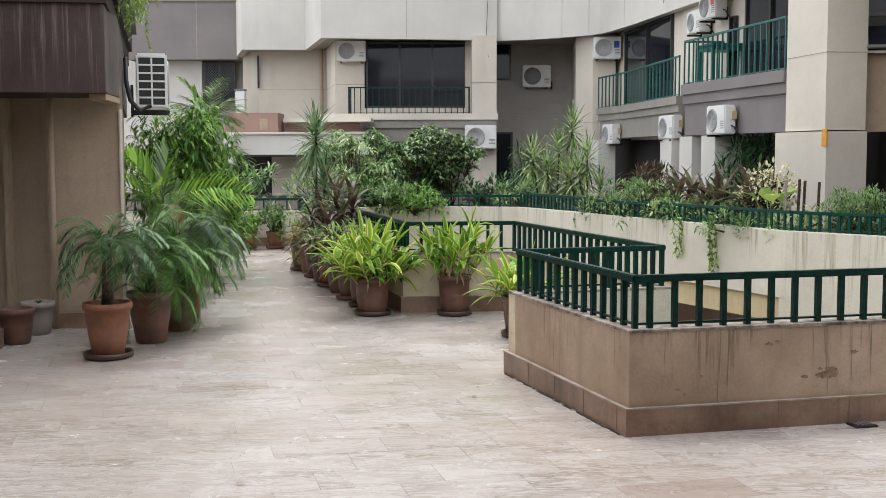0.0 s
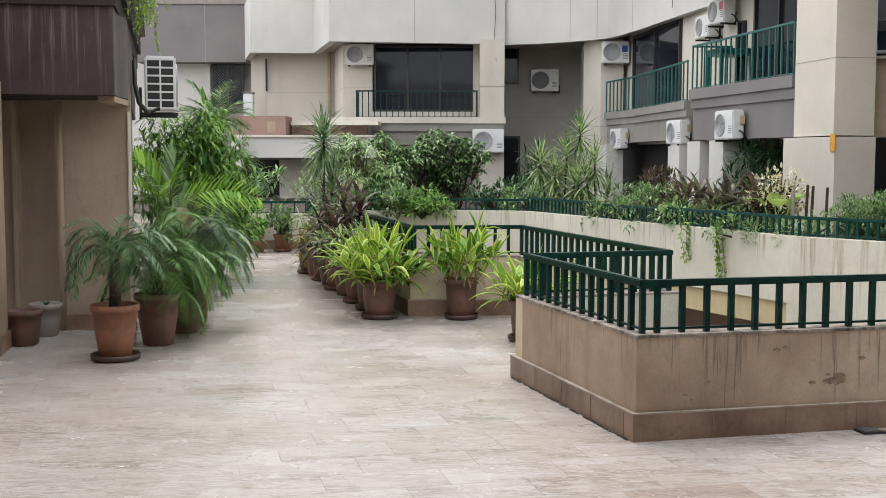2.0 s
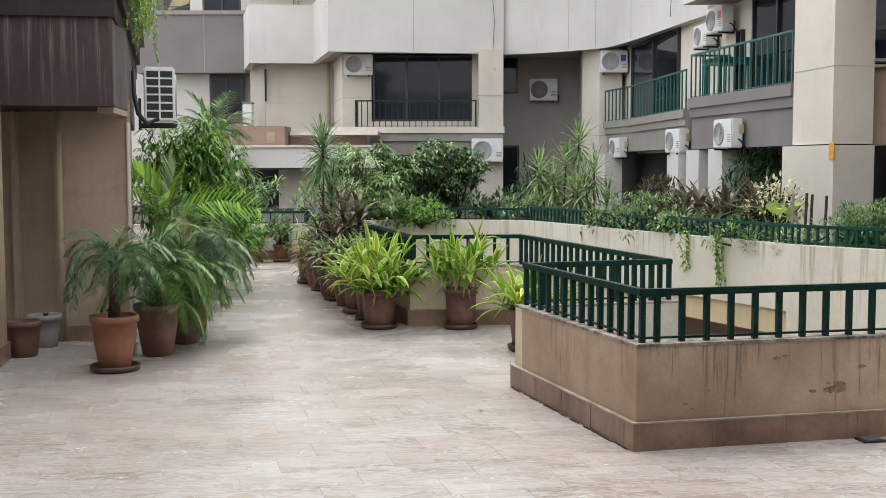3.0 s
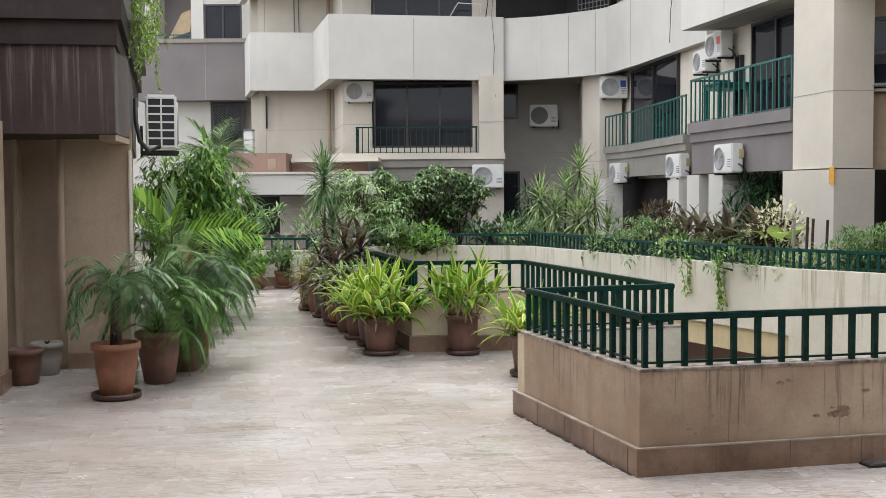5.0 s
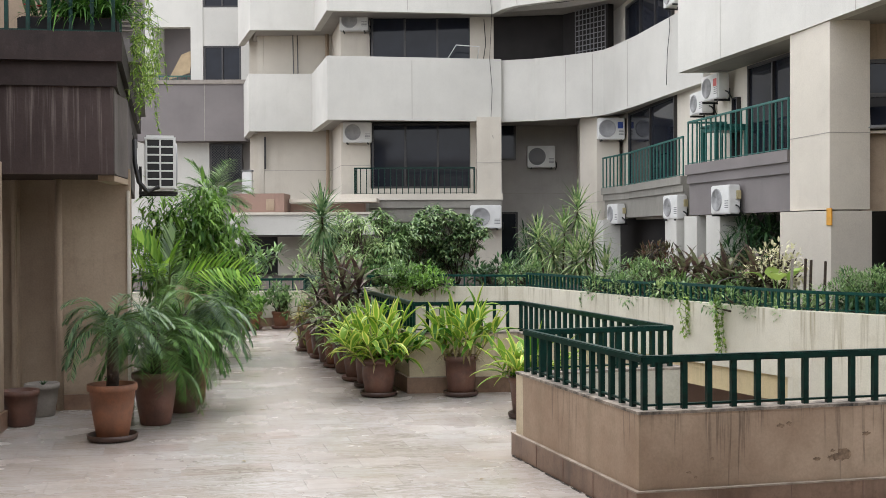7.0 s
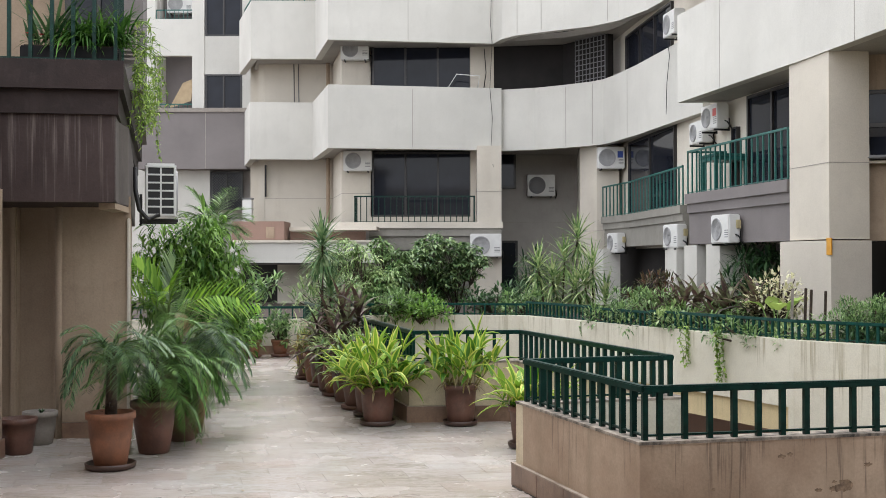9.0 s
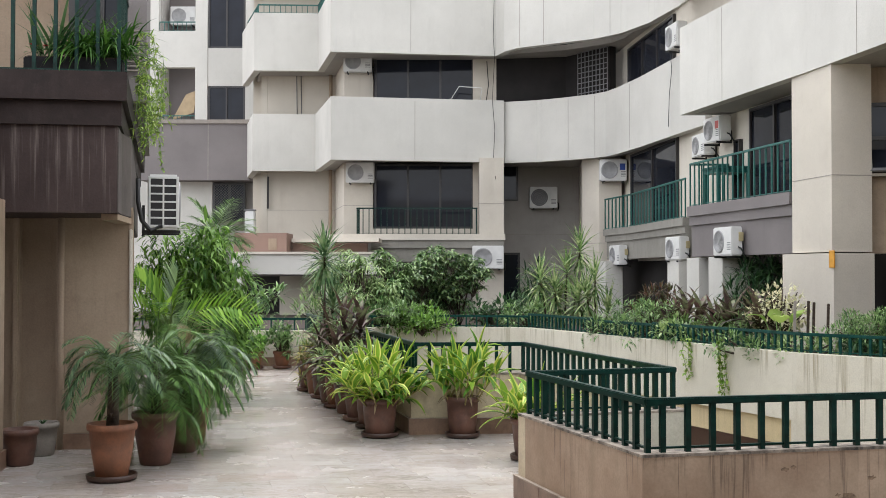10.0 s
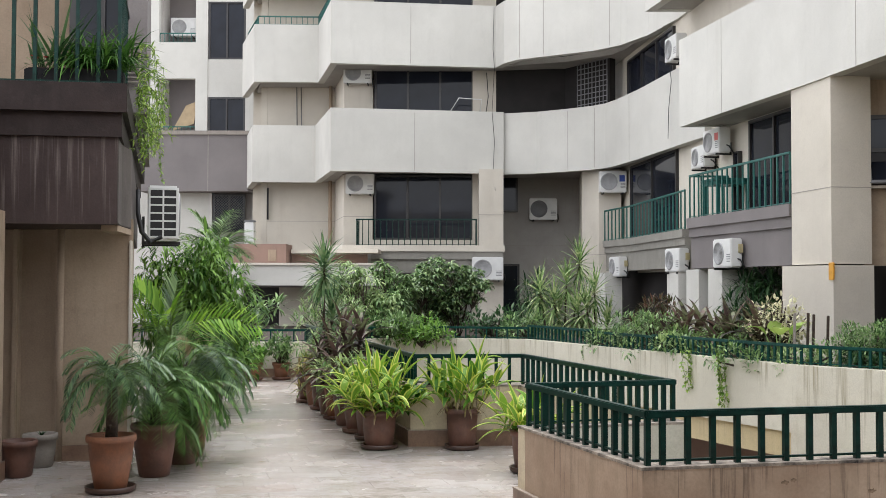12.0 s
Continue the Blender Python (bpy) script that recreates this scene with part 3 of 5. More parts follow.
for z, y0 in ((4.75, 22.6), (7.66, 25.0)):
    x0 = 4.59 if y0 < 24 else 4.33
    edge = [(7.5, y0), (x0, y0), (5.56, 17.8), (6.0, 15.1), (6.7, 11.0)]
    panel(b1, "balcony_band", edge, 0.2, z, z + 1.75, BAND)
    # soffit shade painted in here too, by the grey plaster
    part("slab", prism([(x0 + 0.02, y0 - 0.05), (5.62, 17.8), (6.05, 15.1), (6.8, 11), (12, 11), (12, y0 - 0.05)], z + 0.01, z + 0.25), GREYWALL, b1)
    for u in (20.7, 16.2):
        a, b = ((x0, y0), (5.56, 17.8)) if u > 17.8 else ((5.56, 17.8), (6.0, 15.1))
        mm, dd = span(a, b)
        part("joint_strip", box(0.014, 0.006, 1.73, mm @ pose(-dd / 2 + dd * (a[1] - u) / (a[1] - b[1]), -0.001, z + 0.005)), JOINTLINE, b1)
part("column", prism([(5.52, 18.3), (5.72, 17.0), (6.36, 17.1), (6.36, 18.6)], 1.92, 4.76), CREAM, b1)
part("column", prism([(5.36, 18.3), (5.73, 16.96), (6.38, 17.07), (6.38, 18.6)], -0.5, 1.9), CREAM, b1)
groove(b1, [(5.52, 18.3), (5.72, 17.0), (6.36, 17.1)], 3.07)
# beige instead of cream: the shade below the band is put into the colour
panel(b1, "wall", [(6.34, 17.4), (7.6, 17.1), (8.2, 11)], 0.3, 1.9, 12.5, LEFTWALL, "side wall in a darker beige that carries its shade")
# near-black as well, for the shade of the opening beside the pillar
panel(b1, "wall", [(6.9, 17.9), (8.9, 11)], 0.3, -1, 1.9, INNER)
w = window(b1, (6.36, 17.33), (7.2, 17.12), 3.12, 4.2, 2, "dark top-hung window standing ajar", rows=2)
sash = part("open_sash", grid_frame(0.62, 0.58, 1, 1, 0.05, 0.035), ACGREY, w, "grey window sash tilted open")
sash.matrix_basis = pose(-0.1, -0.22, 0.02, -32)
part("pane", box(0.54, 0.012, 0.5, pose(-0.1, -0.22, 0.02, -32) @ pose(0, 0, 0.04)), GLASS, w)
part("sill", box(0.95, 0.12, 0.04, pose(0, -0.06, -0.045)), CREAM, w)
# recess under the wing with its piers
# the shade under the wing is put into this wall's near-black colour
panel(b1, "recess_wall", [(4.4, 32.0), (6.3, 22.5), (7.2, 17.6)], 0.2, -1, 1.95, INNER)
for x, y, w in ((4.16, 29.3, 0.45), (4.86, 23.6, 0.42), (5.0, 22.6, 0.3), (5.24, 21.2, 0.55)):
    part("pier", box(w, 0.7, 2.9, pose(x - 0.02, y, -1, 0, 0, 8)), BAND, b1)
yb = thing("sign_plate", "small orange plate fixed to the pillar", "sign")
part("plate", box(0.14, 0.02, 0.26, pose(5.71, 16.98, 1.68, 0, 0, -78), 0.004), plain("orange enamel", (0.55, 0.26, 0.02), 0.4), yb)

# neighbouring block behind
b2 = thing("apartment_building", "pale apartment block with recessed balconies and grey box", "building")
for x0, x1, z0, z1 in ((-16, -10.12, -1, 16), (-8.84, -8.42, -1, 16), (-7.1, -5.0, -1, 16), (-10.12, -8.84, 8.7, 9.97), (-10.12, -8.84, 11.7, 13), (-8.42, -7.1, 8.06, 9.38), (-8.42, -7.1, 11.4, 13), (-10.12, -7.1, -1, 6.7)):
    panel(b2, "wall", [(x0, 39.0 + (0.04 if x0 == -8.42 else 0)), (x1, 39.0 + (0.04 if x0 == -8.42 else 0))], 0.3, z0, z1, BAND)
# back of the recessed balconies: darker grey, with their shade in the paint
panel(b2, "recess_wall", [(-10.9, 40.2), (-8.3, 40.2)], 0.2, 6, 13, GREY)
panel(b2, "recess_wall", [(-10.14, 40.2), (-10.14, 39.3)], 0.1, 6, 13, GREYWALL)
window(b2, (-8.4, 39.1), (-7.12, 39.1), 6.72, 8.06, 2)
window(b2, (-8.4, 39.1), (-7.12, 39.1), 9.38, 11.4, 2)
railing([(-10.1, 39.1), (-8.86, 39.1)], 6.7, 0.35, 0.16, TEAL, b2, bar=0.02, top=0.03)
railing([(-10.1, 39.1), (-8.86, 39.1)], 9.97, 0.35, 0.16, TEAL, b2, bar=0.02, top=0.03)
part("grey_box", box(3.6, 1.6, 1.86, pose(-8.4, 37.8, 4.62)), GREY, b2, "mauve grey projecting box")
part("ledge", box(3.7, 1.7, 0.13, pose(-8.4, 37.78, 6.48)), CEMENT, b2)
part("joint_strip", box(0.02, 0.01, 1.84, pose(-7.95, 37.0, 4.63)), JOINTLINE, b2)
panel(b2, "wall", [(-9.6, 37.7), (-7.95, 37.7)], 0.3, -1, 4.62, BAND)
panel(b2, "wall", [(-7.95, 38.0), (-6.2, 38.0)], 0.3, -1, 4.62, GREYWALL)
window(b2, (-7.93, 37.75), (-6.85, 37.75), 3.3, 4.58, 2, "window behind a dark diagonal grille")

lattice = bmesh.new()
for k in range(-9, 18):
    for way in (-45, 45):
        u = -0.54 + 0.125 * k * 0.5 * 2 ** 0.5 - 0.3
        add_box(lattice, pose(u, 0, 0.64) @ pose(0, 0, 0, 0, way, 0) @ pose(0, 0, -0.95), 0.012, 0.012, 1.9)
for axis, lim in ((0, 0.52), (2, 1.24)):
    for sign in (-1, 1):
        nrm = [0, 0, 0]
        nrm[axis] = sign
        at = [0, 0, 0]
        at[axis] = lim if sign > 0 else (-lim if axis == 0 else 0.04)
        bmesh.ops.bisect_plane(lattice, geom=lattice.verts[:] + lattice.edges[:] + lattice.faces[:], plane_co=at, plane_no=nrm, clear_outer=True)
part("lattice_grille", lattice, plain("dark grey lattice paint", (0.07, 0.07, 0.07), 0.6), b2, "grey metal lattice over the window").matrix_basis = pose(-7.39, 37.66, 3.3)

# low porch
porch = thing("porch", "white flat-roofed porch with a dark opening", "porch")
part("roof_beam", prism([(-5.45, 29.0), (-1.75, 29.0), (-1.75, 31.3), (-5.45, 31.3)], 1.55, 2.07), BAND, porch)
part("roof_edge", prism([(-5.52, 28.94), (-1.7, 28.94), (-1.7, 31.3), (-5.52, 31.3)], 2.07, 2.13), CREAM, porch)
part("roof_box", prism([(-5.75, 30.0), (-4.35, 30.0), (-4.35, 31.2), (-5.75, 31.2)], 2.13, 2.65), BROWN, porch, "brown painted box on the roof")
part("ledge", prism([(-4.3, 30.6), (-3.2, 30.4), (-1.9, 30.0), (-1.9, 31.3), (-4.3, 31.3)], 2.42, 2.52), CREAM, porch)
part("roof_wall", prism([(-4.3, 30.8), (-2.25, 30.8), (-2.25, 31.0), (-4.3, 31.0)], 2.13, 2.4), BROWN, porch)
part("column", box(0.26, 0.4, 3.06, pose(-5.42, 28.9, -1), 0.02), BAND, porch)
part("column", box(0.24, 0.3, 2.55, pose(-3.2, 29.2, -1), 0.02), BAND, porch)
part("wall", box(2.4, 0.2, 2.55, pose(-3.42, 30.7, -1)), CREAM, porch, "olive beige porch wall")
# shade inside the porch, painted as a near-black back wall
part("wall", box(1.9, 0.2, 2.55, pose(-5.3, 31.6, -1)), INNER, porch, "porch back wall with its deep shade put into the colour")
part("ceiling_edge", box(3.5, 0.06, 0.05, pose(-3.6, 29.2, 1.5)), GREY, porch)
heater = thing("water_heater", "small white metal box on the porch roof", "box", m=pose(-6.2, 35.0, 2.3))
part("casing", box(0.3, 0.3, 1.2, None, 0.03), ACWHITE, heater)
part("lid", box(0.33, 0.33, 0.05, pose(0, 0, 1.2), 0.01), ACGREY, heater)

# ---- the building beside the walk ----
b3 = thing("side_building", "beige building with a dark rain-stained balcony fascia", "building")
panel(b3, "wall", [(-7.0, 10.4), (-3.61, 10.4)], 0.3, 0, 2.2, LEFTWALL)
panel(b3, "wall", [(-3.61, 10.31), (-2.93, 10.4), (-4.6, 16.4)], 0.3, 0, 2.2, LEFTWALL)
part("moulding", box(0.06, 0.1, 2.1, pose(-3.98, 10.36, 0), 0.012), LEFTWALL, b3)
part("corner_bead", box(0.03, 0.04, 2.0, pose(-2.945, 10.385, 0.0, 0, 0, 10), 0.008), CREAM, b3, "pale plaster edge")
panel(b3, "skirting", [(-3.6, 10.25), (-2.9, 10.355), (-4.58, 16.4)], 0.028, 0, 0.14, SKIRT)
# only the far end is seen; the run to y = 3 is added to block light
part("pier", prism([(-4.4, 3.0), (-3.78, 3.0), (-3.62, 8.95), (-3.68, 9.3), (-4.4, 9.3)], 0, 2.2), LEFTWALL, b3)
part("skirting", prism([(-4.42, 2.98), (-3.75, 2.98), (-3.59, 8.94), (-3.66, 9.32), (-4.42, 9.32)], 0, 0.15), SKIRT, b3)
# unseen block added over the pier to keep light off the left wall
part("unseen_shade_block", prism([(-9, 3.0), (-3.78, 3.0), (-3.62, 8.8), (-8, 8.6)], 2.2, 3.2), LEFTWALL, b3)
part("drain_pipe", tube(bmesh.new(), [(-3.545, 10.26, 0), (-3.545, 10.26, 1.0), (-3.545, 10.26, 2.1)], 0.03, 0.03, 10), LEFTWALL, b3)
part("fascia", prism([(-8, 8.6), (-2.80, 9.45), (-2.9, 9.9), (-2.93, 10.3), (-4.5, 16.2), (-9, 16.2)], 2.1, 2.83), DARKBAND, b3)
part("fascia", prism([(-8, 8.57), (-2.76, 9.42), (-4.45, 16.2), (-9, 16.2)], 2.83, 3.03), FASCIATOP, b3)
part("fascia", prism([(-8, 8.5), (-2.70, 9.36), (-4.4, 16.2), (-9, 16.2)], 3.03, 3.27), FASCIATOP, b3)
side = offset_line([(-2.80, 9.46), (-2.9, 9.9), (-2.93, 10.3), (-4.5, 16.2)], -0.006)
panel(b3, "side_face", side, 0.006, 2.11, 2.82, SIDEGREY, "grey weathered plaster on the fascia's end")
part("soffit_lip", prism([(-2.98, 9.6), (-2.84, 9.6), (-2.95, 10.42), (-3.1, 10.4)], 2.05, 2.1), LEFTWALL, b3, "sloping plaster corbel under the fascia")
panel(b3, "upper_wall", [(-8, 10.3), (-3.35, 11.1), (-3.33, 11.3)], 0.3, 3.27, 5.8, LEFTWALL)
panel(b3, "upper_wall", [(-2.98, 11.0), (-4.33, 16.2)], 0.25, 3.27, 5.8, GREY)
# unseen slab added above the balcony to darken it
part("slab", prism([(-8, 8.5), (-2.75, 9.4), (-4.35, 16.2), (-9, 16.2)], 5.8, 6.0), CREAM, b3)
window(b3, (-3.72, 10.95), (-3.12, 11.05), 3.3, 5.3, 2, "dark balcony door")
railing([(-6.0, 8.95), (-2.80, 9.47), (-3.3, 11.5)], 3.27, 0.95, 0.175, GREEN, b3, bar=0.03, top=0.045)
vent = part("vent", grid_frame(0.2, 0.4, 1, 9, 0.014, 0.04), CEMENT, b3, "grey louvred vent")
vent.matrix_basis = pose(-3.12, 10.9, 3.55, 0, 0, 9)
# out of view: added to hold sky light off the near floor and parapet
tagged(part("canopy", box(40, 8.2, 0.3, pose(0, 0.6, 2.9)), CREAM), "unseen concrete canopy added to shade the near terrace", "canopy", kind="structure")
# unseen wall added at the back, its height set by the light it blocks
tagged(part("wall_back", box(40, 0.5, 7, pose(0, -3.5, -1)), CREAM), "unseen cream wall added behind the camera to block sky light", "wall", kind="structure")


# ---- air conditioners ----
def air_conditioner(m, w=0.82, h=0.58, dep=0.3, label="", badge=None, bracket=True, coil=False, valve=None, fan=None):
    """An outdoor unit whose back stands on the pose's y = 0 plane; it faces -y, its base at z = 0."""
    ac = thing("air_conditioner", label or "white outdoor air conditioner unit with round fan grille", "air conditioner", "outdoor air conditioners", m=m)
    part("casing", box(w, dep, h, pose(0, -dep / 2 - 0.06, 0), 0.02), ACWHITE, ac)
    r = min(h * 0.4, w * 0.33)
    ring = lathe([(r, 0), (r, 0.012), (r * 0.94, 0.02), (r * 0.9, 0.006), (0.02, 0.004)], 24)
    bmesh.ops.transform(ring, matrix=pose(-w * 0.16, -dep - 0.06, h * 0.5, 90), verts=ring.verts)
    grille = part("fan_grille", ring, fan or FANPALE, ac)
    for k in range(4):
        hoop = bmesh.new()
        rr = r * (0.25 + 0.2 * k)
        tube(hoop, [(-w * 0.16 + rr * math.cos(t), -dep - 0.075, h * 0.5 + rr * math.sin(t)) for t in (i * math.pi / 8 for i in range(17))], 0.004, 0.004, 4)
        part("hoop", hoop, HOOP, grille)
    for k in range(4):
        part("vent_slot", box(w * 0.18, 0.006, 0.015, pose(w * 0.36, -dep - 0.061, h * 0.2 + 0.04 * k)), ACGREY, ac)
    if badge:
        part("badge", box(w * 0.2, 0.006, h * 0.3, pose(w * 0.33, -dep - 0.061, h * 0.5)), badge, ac, "plain coloured badge")
    if coil:
        # coil grid on the end that faces the walk
        g = grid_frame(dep - 0.02, h - 0.06, 2, 6, 0.018, 0.012)
        part("coil_grid", g, ACWHITE, ac).matrix_basis = pose(-w / 2 - 0.008, -dep / 2 - 0.06, 0.03, 0, 0, -90)
        part("coil", box(0.004, dep - 0.06, h - 0.1, pose(-w / 2 - 0.002, -dep / 2 - 0.06, 0.05)), BLACK, ac, "dark condenser coil")
    if valve:
        part("valve_cover", box(0.03, dep * 0.4, h * 0.3, pose(w / 2 + 0.012, -dep * 0.45, h * 0.5), 0.006), valve, ac, "beige pipe valve cover")
    if bracket:
        for x in (-w * 0.36, w * 0.36):
            bk = bmesh.new()
            add_box(bk, pose(x, -dep / 2 - 0.04, -0.04), 0.03, dep + 0.08, 0.035)
            add_box(bk, pose(x, -0.015, -0.035), 0.03, 0.03, h * 0.5)
            part("bracket", bk, BLACK, ac)
    pipe = bmesh.new()
    tube(pipe, [(w * 0.5, -0.15, h * 0.3), (w * 0.56, -0.12, h * 0.25), (w * 0.58, -0.06, h * 0.05), (w * 0.55, 0.0, -0.05)], 0.014, 0.014, 5)
    part("pipe", pipe, BLACK, ac)
    return ac


BLUE = plain("blue badge", (0.03, 0.07, 0.3), 0.4)
RED = plain("red badge", (0.5, 0.08, 0.07), 0.4)
air_conditioner(pose(-3.45, 12.6, 2.07, 0, 0, 105), 0.8, 0.6, 0.33, "grey-white air conditioner on black wall brackets", coil=True)
air_conditioner(pose(-2.6, 32.85, 4.19), label="white air conditioner tucked under the balcony band")
air_conditioner(pose(-2.68, 32.85, 7.4), label="white air conditioner above the balcony band")
air_conditioner(pose(1.04, 31.45, 1.70), 0.86, 0.64, label="large white air conditioner hung on the front")
air_conditioner(pose(2.8, 34.2, 3.53), 0.82, 0.64, label="white air conditioner on the grey recess wall", fan=ACGREY)
air_conditioner(pose(4.39, 30.72, 4.07), 0.72, 0.58, label="white air conditioner with a blue badge", badge=BLUE)
VALVE = plain("beige plastic", (0.42, 0.36, 0.2), 0.5)
for x, y, z, h in ((4.45, 28.9, 1.80, 0.5), (4.88, 23.58, 1.86, 0.49), (5.19, 20.57, 1.91, 0.52)):
    air_conditioner(pose(x, y, z, 0, 0, -78), 0.75, h, 0.22, "white air conditioner on the grey fascia", valve=VALVE)
air_conditioner(pose(5.45, 23.6, 4.03, 0, 0, -82), 0.75, 0.46, 0.24, label="white air conditioner on the wing wall", valve=ACWHITE)
air_conditioner(pose(5.5, 22.6, 4.2, 0, 0, -78), 0.76, 0.5, 0.25, label="white air conditioner with a red badge", badge=RED)
air_conditioner(pose(5.22, 25.2, 6.6, 0, 0, -82), 0.78, 0.55, 0.25, label="white air conditioner on the upper wing", valve=ACWHITE)
air_conditioner(pose(-9.45, 40.1, 10.35), 0.9, 0.65, label="white air conditioner in a recessed balcony")

# ---- small things on the fronts ----
def cable(label, pts, r=0.012, mat=None):
    c = thing("cable", label, "cable")
    part("cord", tube(bmesh.new(), pts, r, r, 5), mat or BLACK, c)


cable("thin black cable hanging down the white band", [(1.23, 31.6, 9.4), (1.20, 31.6, 8.2), (1.24, 31.6, 7.68), (1.18, 31.71, 6.45), (1.25, 31.71, 5.6), (1.21, 31.71, 4.75), (1.26, 31.42, 4.2)], 0.007)
cable("thin black cable hanging down the curved band", [(4.98, 25.6, 7.2), (4.97, 25.5, 6.5), (4.99, 25.45, 6.2), (4.94, 25.5, 5.6), (4.93, 25.55, 4.9)], 0.008)
cable("thick black hose under the air conditioner", [(-3.33, 12.0, 2.6), (-3.3, 11.9, 2.35), (-3.26, 11.9, 2.15), (-3.2, 12.0, 2.05), (-3.12, 12.15, 2.1)], 0.026)
cable("black pipe looped along the side wall", [(-3.52, 12.2, 2.2), (-3.42, 11.9, 2.35), (-3.36, 11.6, 2.7), (-3.3, 11.3, 2.75)], 0.018)
for x, y, z in ((5.0, 23.2, 1.86), (5.32, 20.15, 1.91)):
    cable("black hose looping beside the air conditioner", [(x + 0.02, y, z + 0.3), (x + 0.02, y - 0.2, z + 0.22), (x + 0.06, y - 0.35, z + 0.05), (x + 0.1, y - 0.3, z - 0.03), (x + 0.1, y - 0.15, z + 0.1)], 0.014)
for x in (-4.84, -4.70):
    cable("thin grey service pipe on the recess wall", [(x, 35.46, 5.0), (x + 0.02, 35.46, 6.5), (x, 35.46, 7.9)], 0.016, ACGREY)
cable("black cable dangling beside the window", [(-2.27, 32.6, 7.75), (-2.24, 32.55, 7.3), (-2.2, 32.55, 7.05), (-2.16, 32.6, 7.6)], 0.012)
cable("black cable dangling beside the window", [(1.05, 32.5, 7.7), (1.1, 32.5, 7.0), (1.03, 32.5, 6.5)], 0.012)
table = thing("garden_table", "green plastic garden table on the balcony", "table", m=pose(5.35, 21.9, 2.92, 0, 0, 10))
part("tabletop", box(0.75, 0.75, 0.04, pose(0, 0, 0.68), 0.012), TEAL, table)
part("apron", box(0.66, 0.66, 0.08, pose(0, 0, 0.6)), TEAL, table)
for sx in (-1, 1):
    for sy in (-1, 1):
        part("leg", box(0.07, 0.07, 0.6, pose(0.3 * sx, 0.3 * sy, 0), 0.01), TEAL, table)
cloth = thing("folded_awning", "tan folded cloth leaning in the balcony", "awning")
bm = bmesh.new()
vs = [bm.verts.new(p) for p in ((-9.75, 39.5, 6.95), (-9.0, 39.5, 7.2), (-8.92, 39.6, 8.0), (-9.3, 39.6, 7.85))]
g = bmesh.ops.extrude_face_region(bm, geom=[bm.faces.new(vs)])
bmesh.ops.translate(bm, verts=[v for v in g["geom"] if isinstance(v, bmesh.types.BMVert)], vec=(0, 0.05, 0))
part("cloth", bm, plain("tan canvas", (0.42, 0.32, 0.2), 0.9, scale=4), cloth)
plate = thing("wall_plaque", "pale mark on the brown roof box", "mark")
part("patch", box(0.22, 0.01, 0.3, pose(-4.72, 29.99, 2.2)), LEFTWALL, plate)


# ---- plants ----
def blade(bm, base, way, length, width, droop=0.6, segs=5, fold=0.25, belly=0.35, margin=False):
    """A leaf that leaves base along way and bends down; widest at belly of its length."""
    p, d = Vector(base), Vector(way).normalized()
    side = d.cross(Vector((0, 0, 1)))
    side = side.normalized() if side.length > 0.05 else Vector((1, 0, 0))
    rows = []
    step = length / segs
    for i in range(segs + 1):
        u = i / segs
        w = width * 0.5 * (min(1.0, (u + 0.12) / (belly + 0.12)) if u < belly else max(0.0, 1 - (u - belly) / (1 - belly)) ** 0.75)
        up = side.cross(d)
        if i == segs:
            rows.append((bm.verts.new(p),))
        else:
            across = (-1.0, -margin, 0.0, margin, 1.0) if margin else (-1.0, 0.0, 1.0)
            rows.append(tuple(bm.verts.new(p + side * w * s + up * w * fold * abs(s)) for s in across))
        p = p + d * step
        d = (d + Vector((0, 0, -droop / segs))).normalized()
    for a, b in zip(rows, rows[1:]):
        for k in range(len(a) - 1):
            f = bm.faces.new((a[k], a[k + 1], b[k + 1], b[k]) if len(b) > 1 else (a[k], a[k + 1], b[0]))
            f.smooth = True
            if margin and k in (0, 3):
                f.material_index = 1


def direction(az, el):
    return Vector((math.cos(az) * math.cos(el), math.sin(az) * math.cos(el), math.sin(el)))


def frond(leaf, stem, base, az, el, length, droop, pairs, leaflet, width, rng, hang=0.5, lift=0.0, wild=1.0, roll=0.0):
    """A feather-shaped palm frond: an arching rib with leaflets on both sides."""
    p, d = Vector(base), direction(az, el)
    pts = [p.copy()]
    n = pairs
    step = length / n
    for i in range(n):
        p = p + d * step
        d = (d + Vector((0, 0, -droop / n))).normalized()
        pts.append(p.copy())
        u = (i + 1) / n
        if u < 0.18:
            continue
        side = d.cross(Vector((0, 0, 1))).normalized()
        side = side * math.cos(roll) + side.cross(d) * math.sin(roll)
        size = leaflet * (0.45 + 0.75 * math.sin(math.pi * min(1, u * 0.9 + 0.08))) * (0.85 + 0.3 * rng.random())
        for s in (-1, 1):
            way = d * 0.75 + side * s * (0.85 + 0.2 * rng.random()) + Vector((0, 0, lift + (0.25 - 0.3 * rng.random()) * wild))
            blade(leaf, p, way, size, width, hang * (0.6 + 0.8 * rng.random()), 3, 0.2, 0.3)
    tube(stem, [pts[0], pts[n // 3], pts[2 * n // 3], pts[-1]], 0.008, 0.002, 4)


def pot_mesh(r, h, taper=0.66, rim=0.05):
    return lathe([(r * taper * 0.9, 0), (r * taper, 0.01), (r * (taper + (1 - taper) * 0.55), h * 0.5), (r * 0.94, h - rim), (r * 1.02, h - rim), (r * 1.04, h - rim * 0.5), (r * 1.02, h), (r * 0.9, h), (r * 0.88, h - 0.05), (0.01, h - 0.055)])


